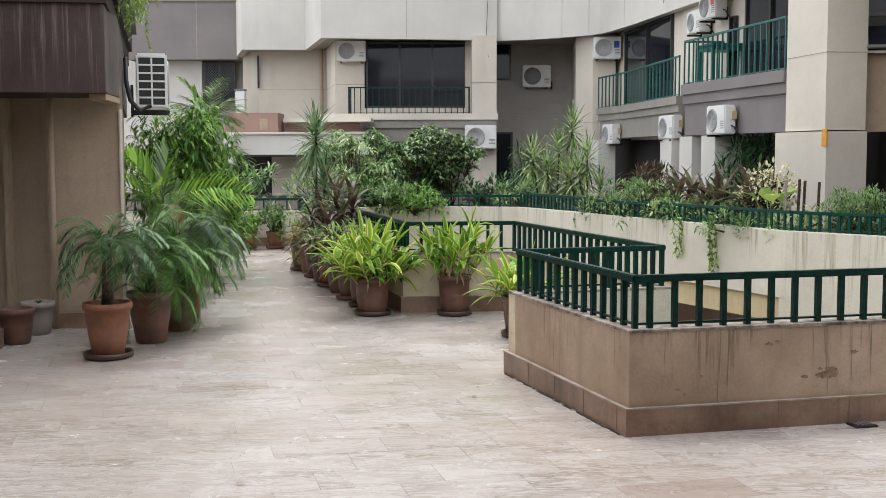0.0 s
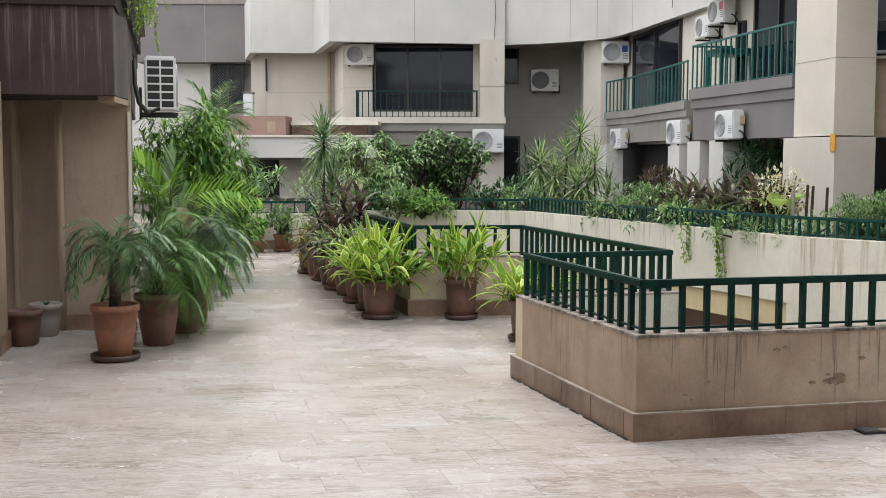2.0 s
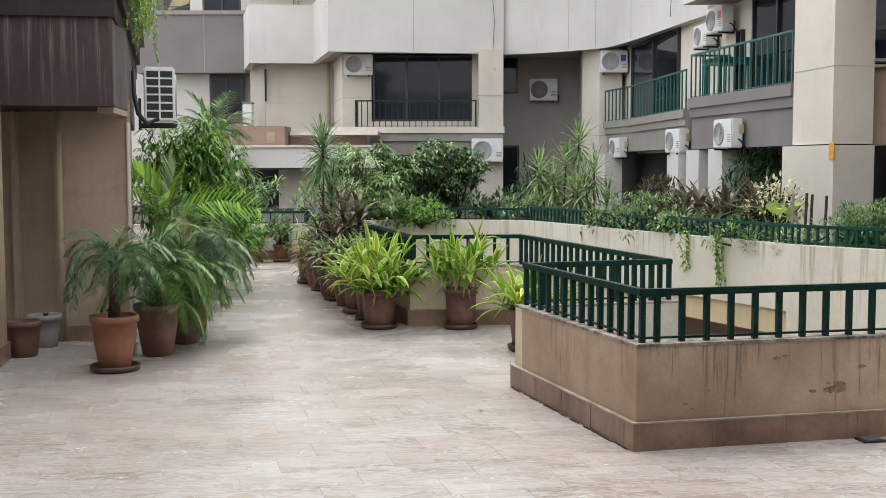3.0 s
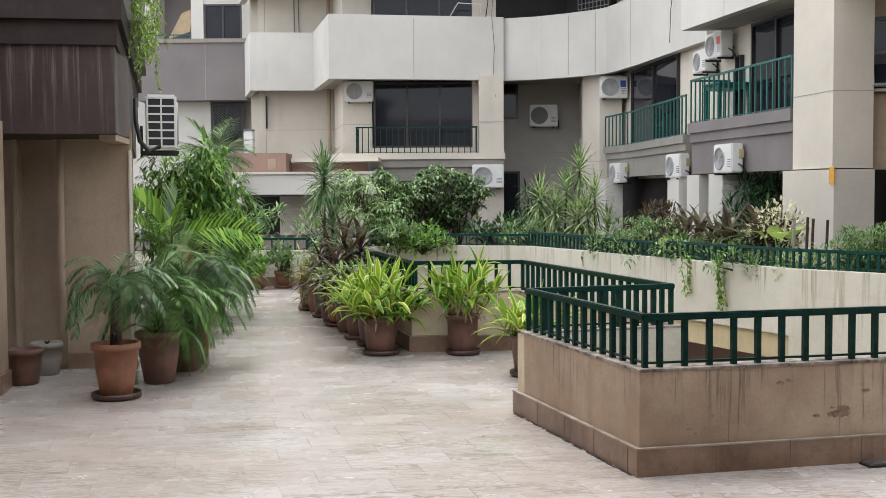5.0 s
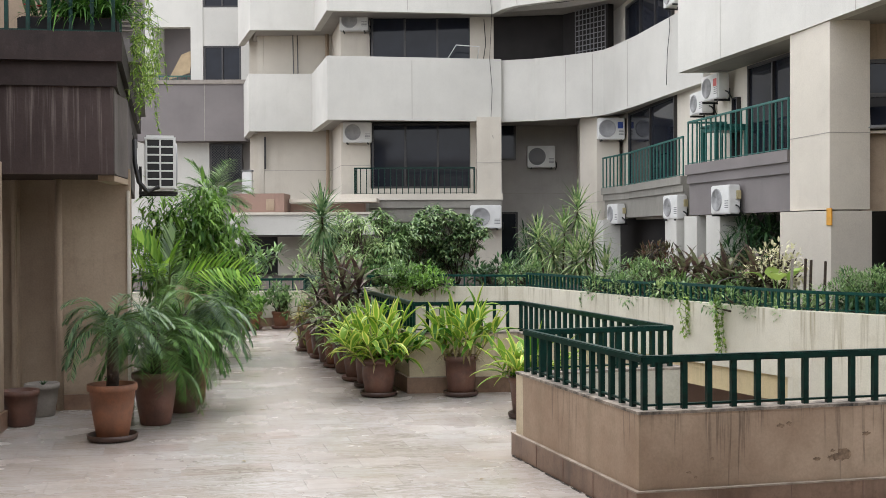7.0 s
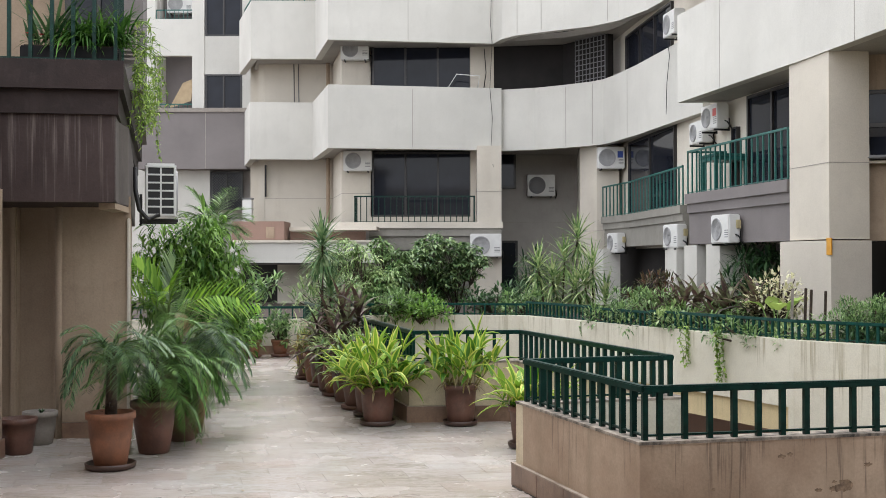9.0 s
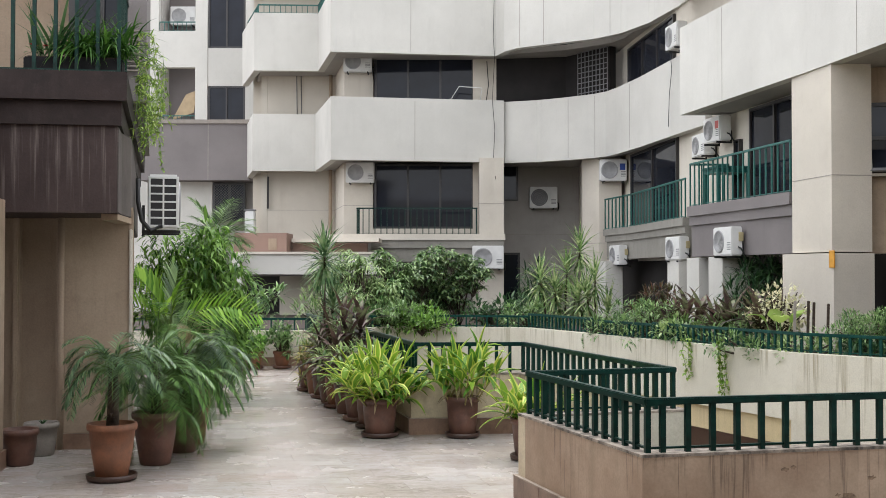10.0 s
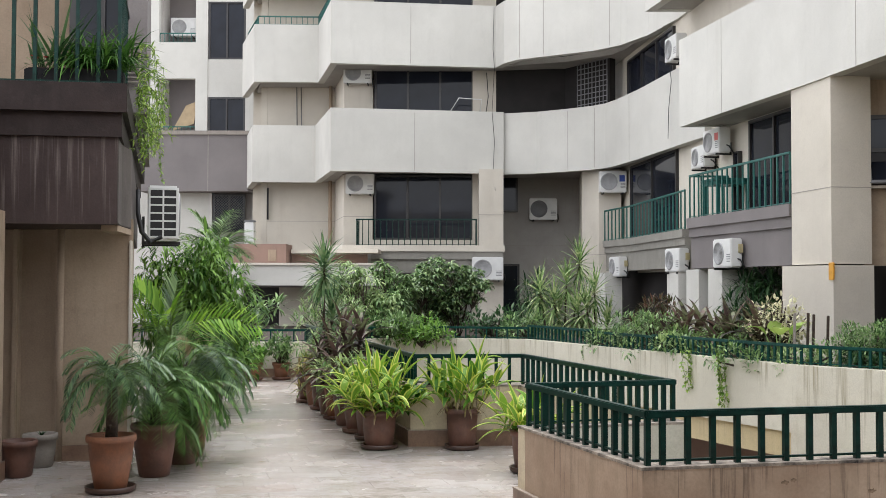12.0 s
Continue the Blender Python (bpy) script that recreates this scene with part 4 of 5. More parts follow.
def potted(name, label, category, x, y, r, h, material, saucer=None, group="", z=0.0, taper=0.66):
    """A pot with soil, perhaps on a saucer. Returns the thing and the soil's height in it."""
    t = thing(name, label, category, group, m=pose(x, y, z))
    lift = 0.0
    if saucer:
        part("saucer", lathe([(r * 0.85, 0), (r * 1.02, 0.012), (r * 1.06, 0.05), (r * 0.98, 0.05), (r * 0.9, 0.02), (0.01, 0.018)]), saucer, t)
        lift = 0.019
    p = part("pot", pot_mesh(r, h, taper), material, t)
    p.matrix_basis = pose(0, 0, lift, 0, 0, 40 * x)
    part("soil", lathe([(r * 0.87, 0), (r * 0.87, 0.03), (r * 0.5, 0.038), (0.01, 0.035)], 16), SOIL, t).matrix_basis = pose(0, 0, lift + h - 0.075)
    return t, lift + h - 0.04


PALM = leafy("palm green", (0.012, 0.055, 0.01), (0.21, 0.4, 0.1), rough=0.42, sheen=0.4)
PALMBLUE = leafy("blue-green date palm", (0.016, 0.055, 0.02), (0.2, 0.32, 0.15), rough=0.4, sheen=0.45)
ARECA = leafy("bright areca green", (0.08, 0.22, 0.015), (0.32, 0.53, 0.06))
MID = leafy("mid green leaves", (0.022, 0.075, 0.018), (0.31, 0.46, 0.18), rough=0.42, sheen=0.45)
DEEP = leafy("deep green leaves", (0.008, 0.032, 0.013), (0.08, 0.165, 0.06))
LIGHT = leafy("light green leaves", (0.09, 0.19, 0.05), (0.43, 0.54, 0.24), rough=0.42, sheen=0.45)
VARIEG = leafy("striped leaf centres", (0.035, 0.14, 0.016), (0.26, 0.43, 0.045))
YELLOWEDGE = leafy("yellow leaf margins", (0.3, 0.4, 0.04), (0.68, 0.68, 0.17))
SPIKE = leafy("dracaena leaves", (0.025, 0.08, 0.025), (0.24, 0.37, 0.13), edge=(0.42, 0.48, 0.24))
SPIKEDARK = leafy("dark dracaena leaves", (0.018, 0.06, 0.024), (0.15, 0.27, 0.11), edge=(0.26, 0.34, 0.17))
WINE = leafy("dark wine leaves", (0.022, 0.014, 0.013), (0.15, 0.09, 0.075), edge=(0.15, 0.17, 0.085))
REDDISH = leafy("reddish brown leaves", (0.04, 0.03, 0.016), (0.16, 0.075, 0.05), edge=(0.08, 0.1, 0.04))
VINE = leafy("yellow-green creeper leaves", (0.12, 0.24, 0.03), (0.42, 0.55, 0.14))
FRESH = leafy("fresh green leaves", (0.03, 0.1, 0.016), (0.28, 0.48, 0.1))
DEEPVAR = leafy("deep green leaves with pale tips", (0.01, 0.04, 0.015), (0.14, 0.26, 0.1), edge=(0.28, 0.39, 0.16), rough=0.42, sheen=0.45)
DRY = leafy("dry straw leaves", (0.2, 0.15, 0.08), (0.38, 0.3, 0.18))
CREAMLEAF = leafy("cream flowers", (0.5, 0.48, 0.28), (0.75, 0.73, 0.52))


def palm(x, y, r, h, mat_pot, saucer, trunk, fronds, length, leaflet, mat, seed, label, lean=None, pairs=24, width=0.013, droop=1.9, hang=0.6, el=(0.35, 1.35), group="", low=0.75):
    rng = random.Random(seed)
    t, z = potted("potted_palm", label, "palm", x, y, r, h, mat_pot, saucer, group)
    tr, leaf, stem = bmesh.new(), bmesh.new(), bmesh.new()
    tube(tr, [(0, 0, z - 0.06), (0.01, 0, z + trunk * 0.5), (0.0, 0.01, z + trunk)], 0.05, 0.035, 9)
    for i in range(fronds):
        az = lean + rng.uniform(-1.0, 1.0) if lean is not None and rng.random() < 0.5 else i * 2.4 + rng.uniform(-0.3, 0.3)
        frond(leaf, stem, (0, 0, z + trunk * rng.uniform(low, 1.0)), az, rng.uniform(*el), length * rng.uniform(0.75, 1.1), droop * rng.uniform(0.75, 1.25), pairs, leaflet, width, rng, hang)
    for i in range(40):
        az, u = i * 2.4, rng.random()
        blade(tr, (0.03 * math.cos(az), 0.03 * math.sin(az), z + trunk * u), direction(az, rng.uniform(0.3, 1.2)), rng.uniform(0.05, 0.11), 0.018, 1.6, 3)
    part("trunk", tr, BARK, t)
    part("frond_rib", stem, STALK, t)
    part("foliage", leaf, mat, t)
    return t


# palms by the side building
palm(-2.63, 8.78, 0.185, 0.42, TERRA, DARKCLAY, 0.5, 26, 0.58, 0.125, PALMBLUE, 1, "small date palm in a terracotta pot on a saucer", pairs=32, droop=3.4, width=0.0125, hang=0.6, low=0.75, el=(0.6, 1.5))
palm(-2.48, 9.5, 0.19, 0.44, TERRADARK, None, 0.46, 40, 0.72, 0.125, PALM, 2, "bushy palm in a dark brown clay pot", droop=3.0, pairs=36, width=0.0125, hang=0.45, el=(0.3, 1.5), low=-0.1)
palm(-2.40, 10.15, 0.17, 0.44, TERRADARK, None, 0.48, 42, 0.66, 0.125, PALM, 3, "bushy arching palm in a brown clay pot", droop=3.0, pairs=36, width=0.0125, hang=0.45, el=(0.3, 1.5), low=-0.1)
palm(-2.42, 10.6, 0.16, 0.40, TERRA, None, 0.48, 16, 0.84, 0.17, PALMBLUE, 4, "arching palm with long drooping fronds in a clay pot", lean=-0.9, droop=3.3, pairs=38, width=0.013, hang=0.35, el=(0.7, 1.25), low=0.7)


def areca(x, y, r, h, crown, fronds, label, seed):
    """A palm of a few broad feather fronds; fronds: azimuth, rise, length, droop and leaf paint."""
    rng = random.Random(seed)
    t, z = potted("potted_palm", label, "palm", x, y, r, h, TERRADARK)
    part("trunk", tube(bmesh.new(), [(0, 0, z - 0.05), (0.01, 0, (z + crown) / 2), (0, 0, crown)], 0.04, 0.025, 8), STALK, t)
    for az, el, length, droop, mat in fronds:
        leaf, stem = bmesh.new(), bmesh.new()
        frond(leaf, stem, (0, 0, crown - 0.1), radians(az), el, length, droop, 18, 0.27, 0.042, rng, 0.35, 0.1, 0.25, rng.choice((-1, 1)) * rng.uniform(0.75, 1.2))
        f = part("frond", leaf, mat, t)
        part("frond_rib", stem, STALK, f)


areca(-2.9, 11.7, 0.19, 0.45, 1.12, ((158, 1.05, 0.8, 1.0, ARECA), (195, 0.85, 0.72, 1.2, ARECA), (10, 0.5, 0.92, 0.75, ARECA), (-18, 0.7, 0.85, 1.0, ARECA), (-60, 1.3, 0.65, 0.7, MID), (215, 1.2, 0.65, 0.9, ARECA), (-75, 1.1, 0.7, 1.6, ARECA), (-40, 0.6, 0.6, 2.2, DRY), (110, 1.2, 0.7, 1.0, PALM)), "bright green areca palm in a clay pot", 5)
areca(-2.95, 13.2, 0.2, 0.45, 0.85, ((120, 0.9, 0.75, 1.4, ARECA), (-30, 1.0, 0.6, 1.7, PALM), (150, 0.9, 0.7, 1.3, MID), (-80, 1.0, 0.7, 1.7, PALM), (200, 1.1, 0.7, 1.2, PALM), (250, 1.2, 0.65, 1.5, MID)), "large green palm in a clay pot", 6)
for x, y, r, h, mat, lab in ((-3.6, 9.45, 0.148, 0.3, TERRADARK, "empty maroon clay pot on the tiles"), (-3.6, 9.95, 0.145, 0.29, CEMENT, "weathered grey cement pot by the wall")):
    t, z = potted("plant_pot", lab, "pot", x, y, r, h, mat, taper=0.74)
bm = bmesh.new()
for k in range(9):
    blade(bm, (0.01, 0, 0.26), direction(k * 0.8, 0.9), 0.07, 0.02, 0.4, 3)
part("sprout", bm, DEEP, t, "tiny green sprout")


def lump(bm, centre, radii, count, length, width, rng, droop=0.8, up=0.35, shell=0.55):
    """Leaves scattered in the outer part of an ellipsoid, pointing outwards."""
    c = Vector(centre)
    for _ in range(count):
        d = Vector((rng.gauss(0, 1), rng.gauss(0, 1), rng.gauss(0, 1))).normalized()
        k = shell + (1 - shell) * rng.random()
        p = c + Vector((d.x * radii[0], d.y * radii[1], d.z * radii[2])) * k
        way = d + Vector((rng.uniform(-0.6, 0.6), rng.uniform(-0.6, 0.6), up + rng.uniform(-0.5, 0.5)))
        blade(bm, p, way, length * rng.uniform(0.6, 1.25), width * rng.uniform(0.7, 1.2), droop * rng.uniform(0.5, 1.5), 3, 0.2, 0.4)


def shrub(name, label, x, y, z, height, spread, lumps, per, length, width, mat, seed, droop=0.8, trunk=0.03, parent=None, category="shrub", flat=0.7, up=0.35):
    """A branching shrub: stems that fork to clumps of leaves of uneven size."""
    rng = random.Random(seed)
    t = parent or thing(name, label, category, m=pose(x, y, z))
    st, lf = bmesh.new(), bmesh.new()
    for i in range(lumps):
        az, rr = i * 2.4 + rng.random(), spread * math.sqrt(rng.uniform(0.02, 1))
        hz = height * rng.uniform(0.35, 0.95) * (1.0 - 0.35 * (rr / spread) ** 2)
        c = Vector((rr * math.cos(az), rr * math.sin(az), hz))
        s = spread * rng.uniform(0.22, 0.42)
        tube(st, [(0.03 * math.cos(az), 0.03 * math.sin(az), 0), (c.x * 0.35, c.y * 0.35, hz * 0.55), tuple(c)], trunk, trunk * 0.25, 5)
        lump(lf, c, (s, s, s * flat), per, length, width, rng, droop, up)
    part("stem", st, BARK, t)
    part("foliage", lf, mat, t)
    return t


def whorled(name, label, x, y, height, spread, tips, leaves, length, width, mat, seed, droop=1.8, category="shrub"):
    """A bush whose leaves hang in whorls from the ends of many thin twigs."""
    rng = random.Random(seed)
    t = thing(name, label, category, m=pose(x, y, SZ - 0.02))
    st, lf = bmesh.new(), bmesh.new()
    crowns = [(spread * (0.35 + 0.35 * (k % 2)) * math.cos(k * 2.4 + seed), spread * (0.35 + 0.35 * (k % 2)) * math.sin(k * 2.4 + seed), height * (0.26 + 0.52 * ((k * 0.37) % 1.0)), spread * rng.uniform(0.32, 0.5)) for k in range(10)]
    for i in range(tips):
        cx, cy, cz, cr = crowns[i % 10]
        d = Vector((rng.gauss(0, 1), rng.gauss(0, 1), rng.gauss(0, 1))).normalized()
        p = Vector((cx, cy, cz)) + Vector((d.x * cr, d.y * cr, d.z * cr * 0.9)) * rng.uniform(0.55, 1.05)
        tube(st, [(0.04 * cx, 0.04 * cy, 0), (cx * 0.7, cy * 0.7, cz * 0.6), tuple(p)], 0.014, 0.004, 4)
        turn_by = rng.random() * 6.3
        for k in range(leaves):
            az = turn_by + k * 2.4
            blade(lf, p, direction(az, rng.uniform(-0.2, 1.0)), length * rng.uniform(0.6, 1.2), width * rng.uniform(0.8, 1.2), droop * rng.uniform(0.6, 1.3), 4, 0.25, 0.45)
    part("stem", st, BARK, t)
    part("foliage", lf, mat, t)
    return t


SZ = 0.45
def rosettes(t, heads, mat, count, length, width, droop, rng, stem_r=0.018, el=(-0.2, 1.5), stem_mat=None):
    """Cane stems, each ended by a rosette of sword leaves. heads: (x, y, z from, z to)."""
    for x, y, z0, z1 in heads:
        cane = part("cane", tube(bmesh.new(), [(x * 0.5, y * 0.5, z0), (x * 0.8, y * 0.8, (z0 + z1) / 2), (x, y, z1)], stem_r, stem_r * 0.8, 6), stem_mat or BARK, t)
        lf = bmesh.new()
        for i in range(count):
            if i:
                part("leaf", lf, mat, cane)
                lf = bmesh.new()
            e = el[0] + (el[1] - el[0]) * (i / count)
            blade(lf, (x, y, z1 - 0.2 + 0.22 * i / count), direction(i * 2.4 + rng.uniform(-0.2, 0.2), e), length * rng.uniform(0.8, 1.1), width, droop * rng.uniform(0.6, 1.4), 5, 0.3, 0.25)
        part("leaf", lf, mat, cane)


# shrubs and tall greenery along the side building, behind the palms
t, z = potted("potted_bamboo", "tall leafy green plant in a large clay pot", "plant", -3.35, 14.4, 0.24, 0.5, TERRADARK)
rng = random.Random(31)
st, lf = bmesh.new(), bmesh.new()
for i in range(28):
    az, s = i * 2.4, 0.62 * math.sqrt((i + 0.5) / 28)
    top = Vector((s * math.cos(az) + 0.12, s * math.sin(az) * 0.8, rng.uniform(1.55, 2.35) - 0.3 * s))
    tube(st, [(0.1 * math.cos(az), 0.1 * math.sin(az), z - 0.05), (top.x * 0.6, top.y * 0.6, top.z * 0.6), tuple(top)], 0.012, 0.005, 5)
    for k in range(7):
        c = Vector((top.x, top.y, top.z - 0.19 * k)) + Vector((rng.uniform(-0.12, 0.12), rng.uniform(-0.12, 0.12), 0))
        lump(lf, c, (0.18, 0.18, 0.13), 24, 0.21, 0.046, rng, 1.7, 0.0)
part("cane", st, STALK, t)
part("foliage", lf, FRESH, t)
t, z = potted("potted_palm", "tall palm with spreading crown in a clay pot", "palm", -3.2, 15.1, 0.2, 0.45, TERRADARK)
st, lf, tr = bmesh.new(), bmesh.new(), bmesh.new()
tube(tr, [(0, 0, z - 0.05), (0, 0, 1.4), (0.05, 0, 2.05)], 0.04, 0.03)
for i in range(22):
    frond(lf, st, (0.05, 0, 2.0), i * 2.4, rng.uniform(0.4, 1.45), rng.uniform(0.5, 0.75), 1.5, 24, 0.22, 0.02, rng, 0.4)
part("trunk", tr, BARK, t)
part("frond_rib", st, STALK, t)
part("foliage", lf, MID, t)

BRIGHT = leafy("bright green leaves", (0.08, 0.22, 0.03), (0.34, 0.55, 0.12))
# small shrubs in red pots at the end of the walk
for i, (x, y) in enumerate(((-3.62, 18.85), (-3.27, 18.85), (-2.82, 18.95))):
    t, z = potted("potted_shrub", "small leafy shrub in a red clay pot on a saucer", "plant", x, y, 0.15, 0.27, TERRA, TERRADARK, "pots at the end of the walk")
    shrub("", "", 0, 0, 0, 0.86, 0.25, 16, 44, 0.10, 0.042, BRIGHT if i < 2 else MID, 40 + i, parent=t, trunk=0.014)

# yellow-striped plants in clay pots
def striped(x, y, r, h, seed, canes, length, label, spread=0.12, bare=0.0, splay=0.8):
    """A clump of ginger canes with alternate, folded, yellow-edged leaves; bare: how much cane shows below them."""
    rng = random.Random(seed)
    t, z = potted("potted_ginger", label, "plant", x, y, r, h, TERRADARK, DARKCLAY, "striped plants by the parapet", taper=0.78)
    lf = bmesh.new()
    for i in range(canes):
        az = i * 2.4 + rng.uniform(-0.3, 0.3)
        q = math.sqrt((i + 0.5) / canes)
        p = Vector((spread * q * math.cos(az), spread * q * math.sin(az), z - 0.03))
        d = direction(az, 1.5 - splay * q + rng.uniform(-0.1, 0.1))
        tall = length * rng.uniform(0.75, 1.25) * (1.15 - 0.35 * q)
        n = 7
        pts, turn_by = [p.copy()], rng.random() * 6.3
        for k in range(n):
            p = p + d * tall / n
            d = (d + Vector((0, 0, -0.04))).normalized()
            pts.append(p.copy())
            u = (k + 1) / n
            if u < bare:
                continue
            side = turn_by + math.pi * (k % 2) + rng.uniform(-0.5, 0.5)
            way = direction(side, rng.uniform(0.0, 0.7) + 0.5 * u) + d * 0.5
            blade(lf, p, way, rng.uniform(0.24, 0.38), rng.uniform(0.065, 0.1), rng.uniform(0.7, 2.2), 6, 0.35, 0.38, margin=rng.choice((0.45, 0.65, 0.78, 0.86, 0.9)))
        part("cane", tube(bmesh.new(), [pts[0], pts[2], pts[4], pts[-1]], 0.009, 0.005, 5), CANE, t)
        blade(lf, p, d + Vector((0, 0, 0.3)), rng.uniform(0.24, 0.34), 0.07, rng.uniform(0.1, 0.6), 6, 0.5, 0.4, margin=0.6)
    part("foliage", lf, VARIEG, t).data.materials.append(YELLOWEDGE)
    dry = bmesh.new()
    for i in range(12):
        az = i * 1.9
        blade(dry, (0.1 * math.cos(az), 0.1 * math.sin(az), z + rng.uniform(0.0, 0.15)), direction(az, rng.uniform(-0.3, 0.8)), rng.uniform(0.14, 0.26), 0.03, 2.2, 5)
    part("dry_leaves", dry, DRY, t, "withered straw-coloured leaves")
    return t


CANE = plain("straw-coloured cane", (0.3, 0.26, 0.1), 0.6, vary=0.4, scale=20)
striped(-0.70, 11.1, 0.175, 0.36, 51, 22, 0.38, "yellow-striped leafy plant in a brown clay pot", spread=0.17)
striped(0.11, 11.08, 0.162, 0.38, 52, 16, 0.42, "yellow-striped leafy plant with bare canes in a clay pot", spread=0.15, bare=0.3, splay=0.45)
striped(0.68, 9.75, 0.17, 0.34, 53, 12, 0.24, "yellow-striped plant in a clay pot behind the parapet")

# row of pots along the parapet
def row_pot(x, y, r, h, kind, seed):
    rng = random.Random(seed)
    mat = TERRADARK if seed % 3 else TERRA
    names = {"wine": "dark wine-leaved cordyline in a clay pot", "spike": "tall spiky dracaena in a clay pot", "leafy": "leafy green plant in a clay pot", "striped": "yellow-striped plant in a brown clay pot", "croton": "croton with yellowing leaves in a clay pot"}
    if kind == "striped":
        striped(x, y, r, h, seed, 12, 0.34, names[kind])
        return
    t, z = potted("potted_plant", names[kind], "plant", x, y, r, h, mat, TERRADARK if seed % 2 else None, "row of pots along the parapet", taper=0.72)
    if kind == "wine":
        rosettes(t, [(0, 0, z - 0.04, 0.8), (0.14, 0.05, z - 0.04, 1.0), (-0.12, -0.04, z - 0.04, 0.65)], WINE, 22, 0.5, 0.085, 1.5, rng)
    elif kind == "spike":
        rosettes(t, [(0, 0, z - 0.04, 1.75 + 0.12 * (seed % 2)), (0.1, 0.1, z - 0.04, 1.2)], SPIKEDARK, 64, 0.46, 0.046, 0.75, rng, el=(-1.1, 1.5))
    elif kind == "croton":
        shrub("", "", 0, 0, 0, 0.8, 0.22, 7, 26, 0.13, 0.035, CROTON, seed, parent=t, trunk=0.012)
    else:
        shrub("", "", 0, 0, 0, 1.1, 0.26, 9, 28, 0.15, 0.035, LIGHT, seed, parent=t, trunk=0.014, droop=1.2)


CROTON = leafy("yellowing croton leaves", (0.18, 0.14, 0.05), (0.4, 0.34, 0.1), edge=(0.15, 0.22, 0.06))
for i, (x, y, kind) in enumerate(((-0.92, 11.75, "striped"), (-1.10, 12.3, "leafy"), (-1.28, 12.95, "wine"), (-1.44, 13.5, "leafy"), (-1.58, 14.0, "wine"), (-1.72, 14.5, "spike"), (-1.86, 15.0, "croton"), (-2.02, 15.4, "croton"), (-1.62, 15.5, "spike"), (-2.1, 16.3, "leafy"))):
    edge_x = E[0] + (F[0] - E[0]) * (y - E[1]) / (F[1] - E[1])
    row_pot(min(x + 0.1, edge_x - 0.23), y, 0.17, 0.38, kind, 60 + i)

# ---- the planter's bushes and trees ----
def bush(label, x, y, height, spread, lumps, per, length, width, mat, seed, droop=0.8, flat=0.7, up=0.35, name="shrub", category="shrub"):
    shrub(name, label, x, y, SZ - 0.02, height, spread, lumps, per, length, width, mat, seed, droop, 0.03, None, category, flat, up)


whorled("tree", "dense dark green leafy tree in the planter", -0.6, 24.2, 1.95, 0.85, 260, 11, 0.2, 0.055, DEEPVAR, 101, category="tree")
whorled("tree", "dense dark green leafy tree in the planter", 0.18, 24.4, 1.85, 0.68, 220, 11, 0.19, 0.055, DEEPVAR, 102, category="tree")
whorled("shrub", "leafy green bush with drooping leaves", -1.2, 23.0, 1.85, 0.6, 160, 11, 0.22, 0.05, MID, 103)
bush("green bush spilling over the planter rail", -0.5, 21.05, 0.55, 0.5, 26, 50, 0.12, 0.05, FRESH, 104)
bush("green bush spilling over the planter rail", -1.15, 21.15, 0.7, 0.5, 26, 50, 0.13, 0.05, MID, 105)
bush("dark green bush in the planter", 0.9, 22.6, 0.7, 0.6, 14, 45, 0.16, 0.06, DEEP, 106)
bush("thin dry shrub by the doorway", 1.6, 23.0, 0.9, 0.4, 8, 22, 0.18, 0.03, DEEP, 107)
bush("dark palm-like plant by the doorway", 1.75, 24.0, 1.5, 0.32, 14, 34, 0.34, 0.04, DEEP, 111, droop=1.6)
bush("large green shrub beside the porch", -3.75, 21.5, 1.2, 0.5, 9, 30, 0.24, 0.07, MID, 108, droop=1.0)
bush("pale variegated shrub beside the porch", -2.25, 20.6, 1.4, 0.55, 16, 40, 0.2, 0.035, LIGHT, 109, droop=1.4)
bush("green shrub by the end wall", -4.4, 20.2, 0.9, 0.5, 12, 40, 0.16, 0.05, MID, 110)


def dracaena(label, x, y, heads, seed, length=0.55, count=54):
    t = thing("dracaena", label, "plant", m=pose(x, y, SZ))
    rosettes(t, heads, SPIKE, count, length, 0.046, 0.7, random.Random(seed), el=(-1.1, 1.5))


dracaena("cluster of spiky green dracaenas in the planter", 2.0, 20.7, [(-0.35, 0.1, 0, 1.05), (-0.1, -0.1, 0, 0.85), (0.15, 0.2, 0, 1.2), (0.38, 0.1, 0, 1.6), (0.0, 0.2, 0, 0.6)], 121, 0.55)
dracaena("cluster of spiky green dracaenas in the planter", 2.55, 19.9, [(0.0, 0.1, 0, 1.05), (0.2, -0.1, 0, 0.5), (-0.3, 0.1, 0, 0.7), (-0.15, 0, 0, 0.75)], 122, 0.55)


def cordyline(label, x, y, mat, seed, n=3, length=0.5, hi=0.45, width=0.125):
    rng = random.Random(seed)
    t = thing("cordyline", label, "plant", m=pose(x, y, SZ))
    rosettes(t, [(rng.uniform(-0.3, 0.3), rng.uniform(-0.2, 0.2), 0, hi * rng.uniform(0.6, 1.1)) for _ in range(n)], mat, 15, length * 1.2, width * 1.15, 1.2, rng, el=(0.1, 1.45))


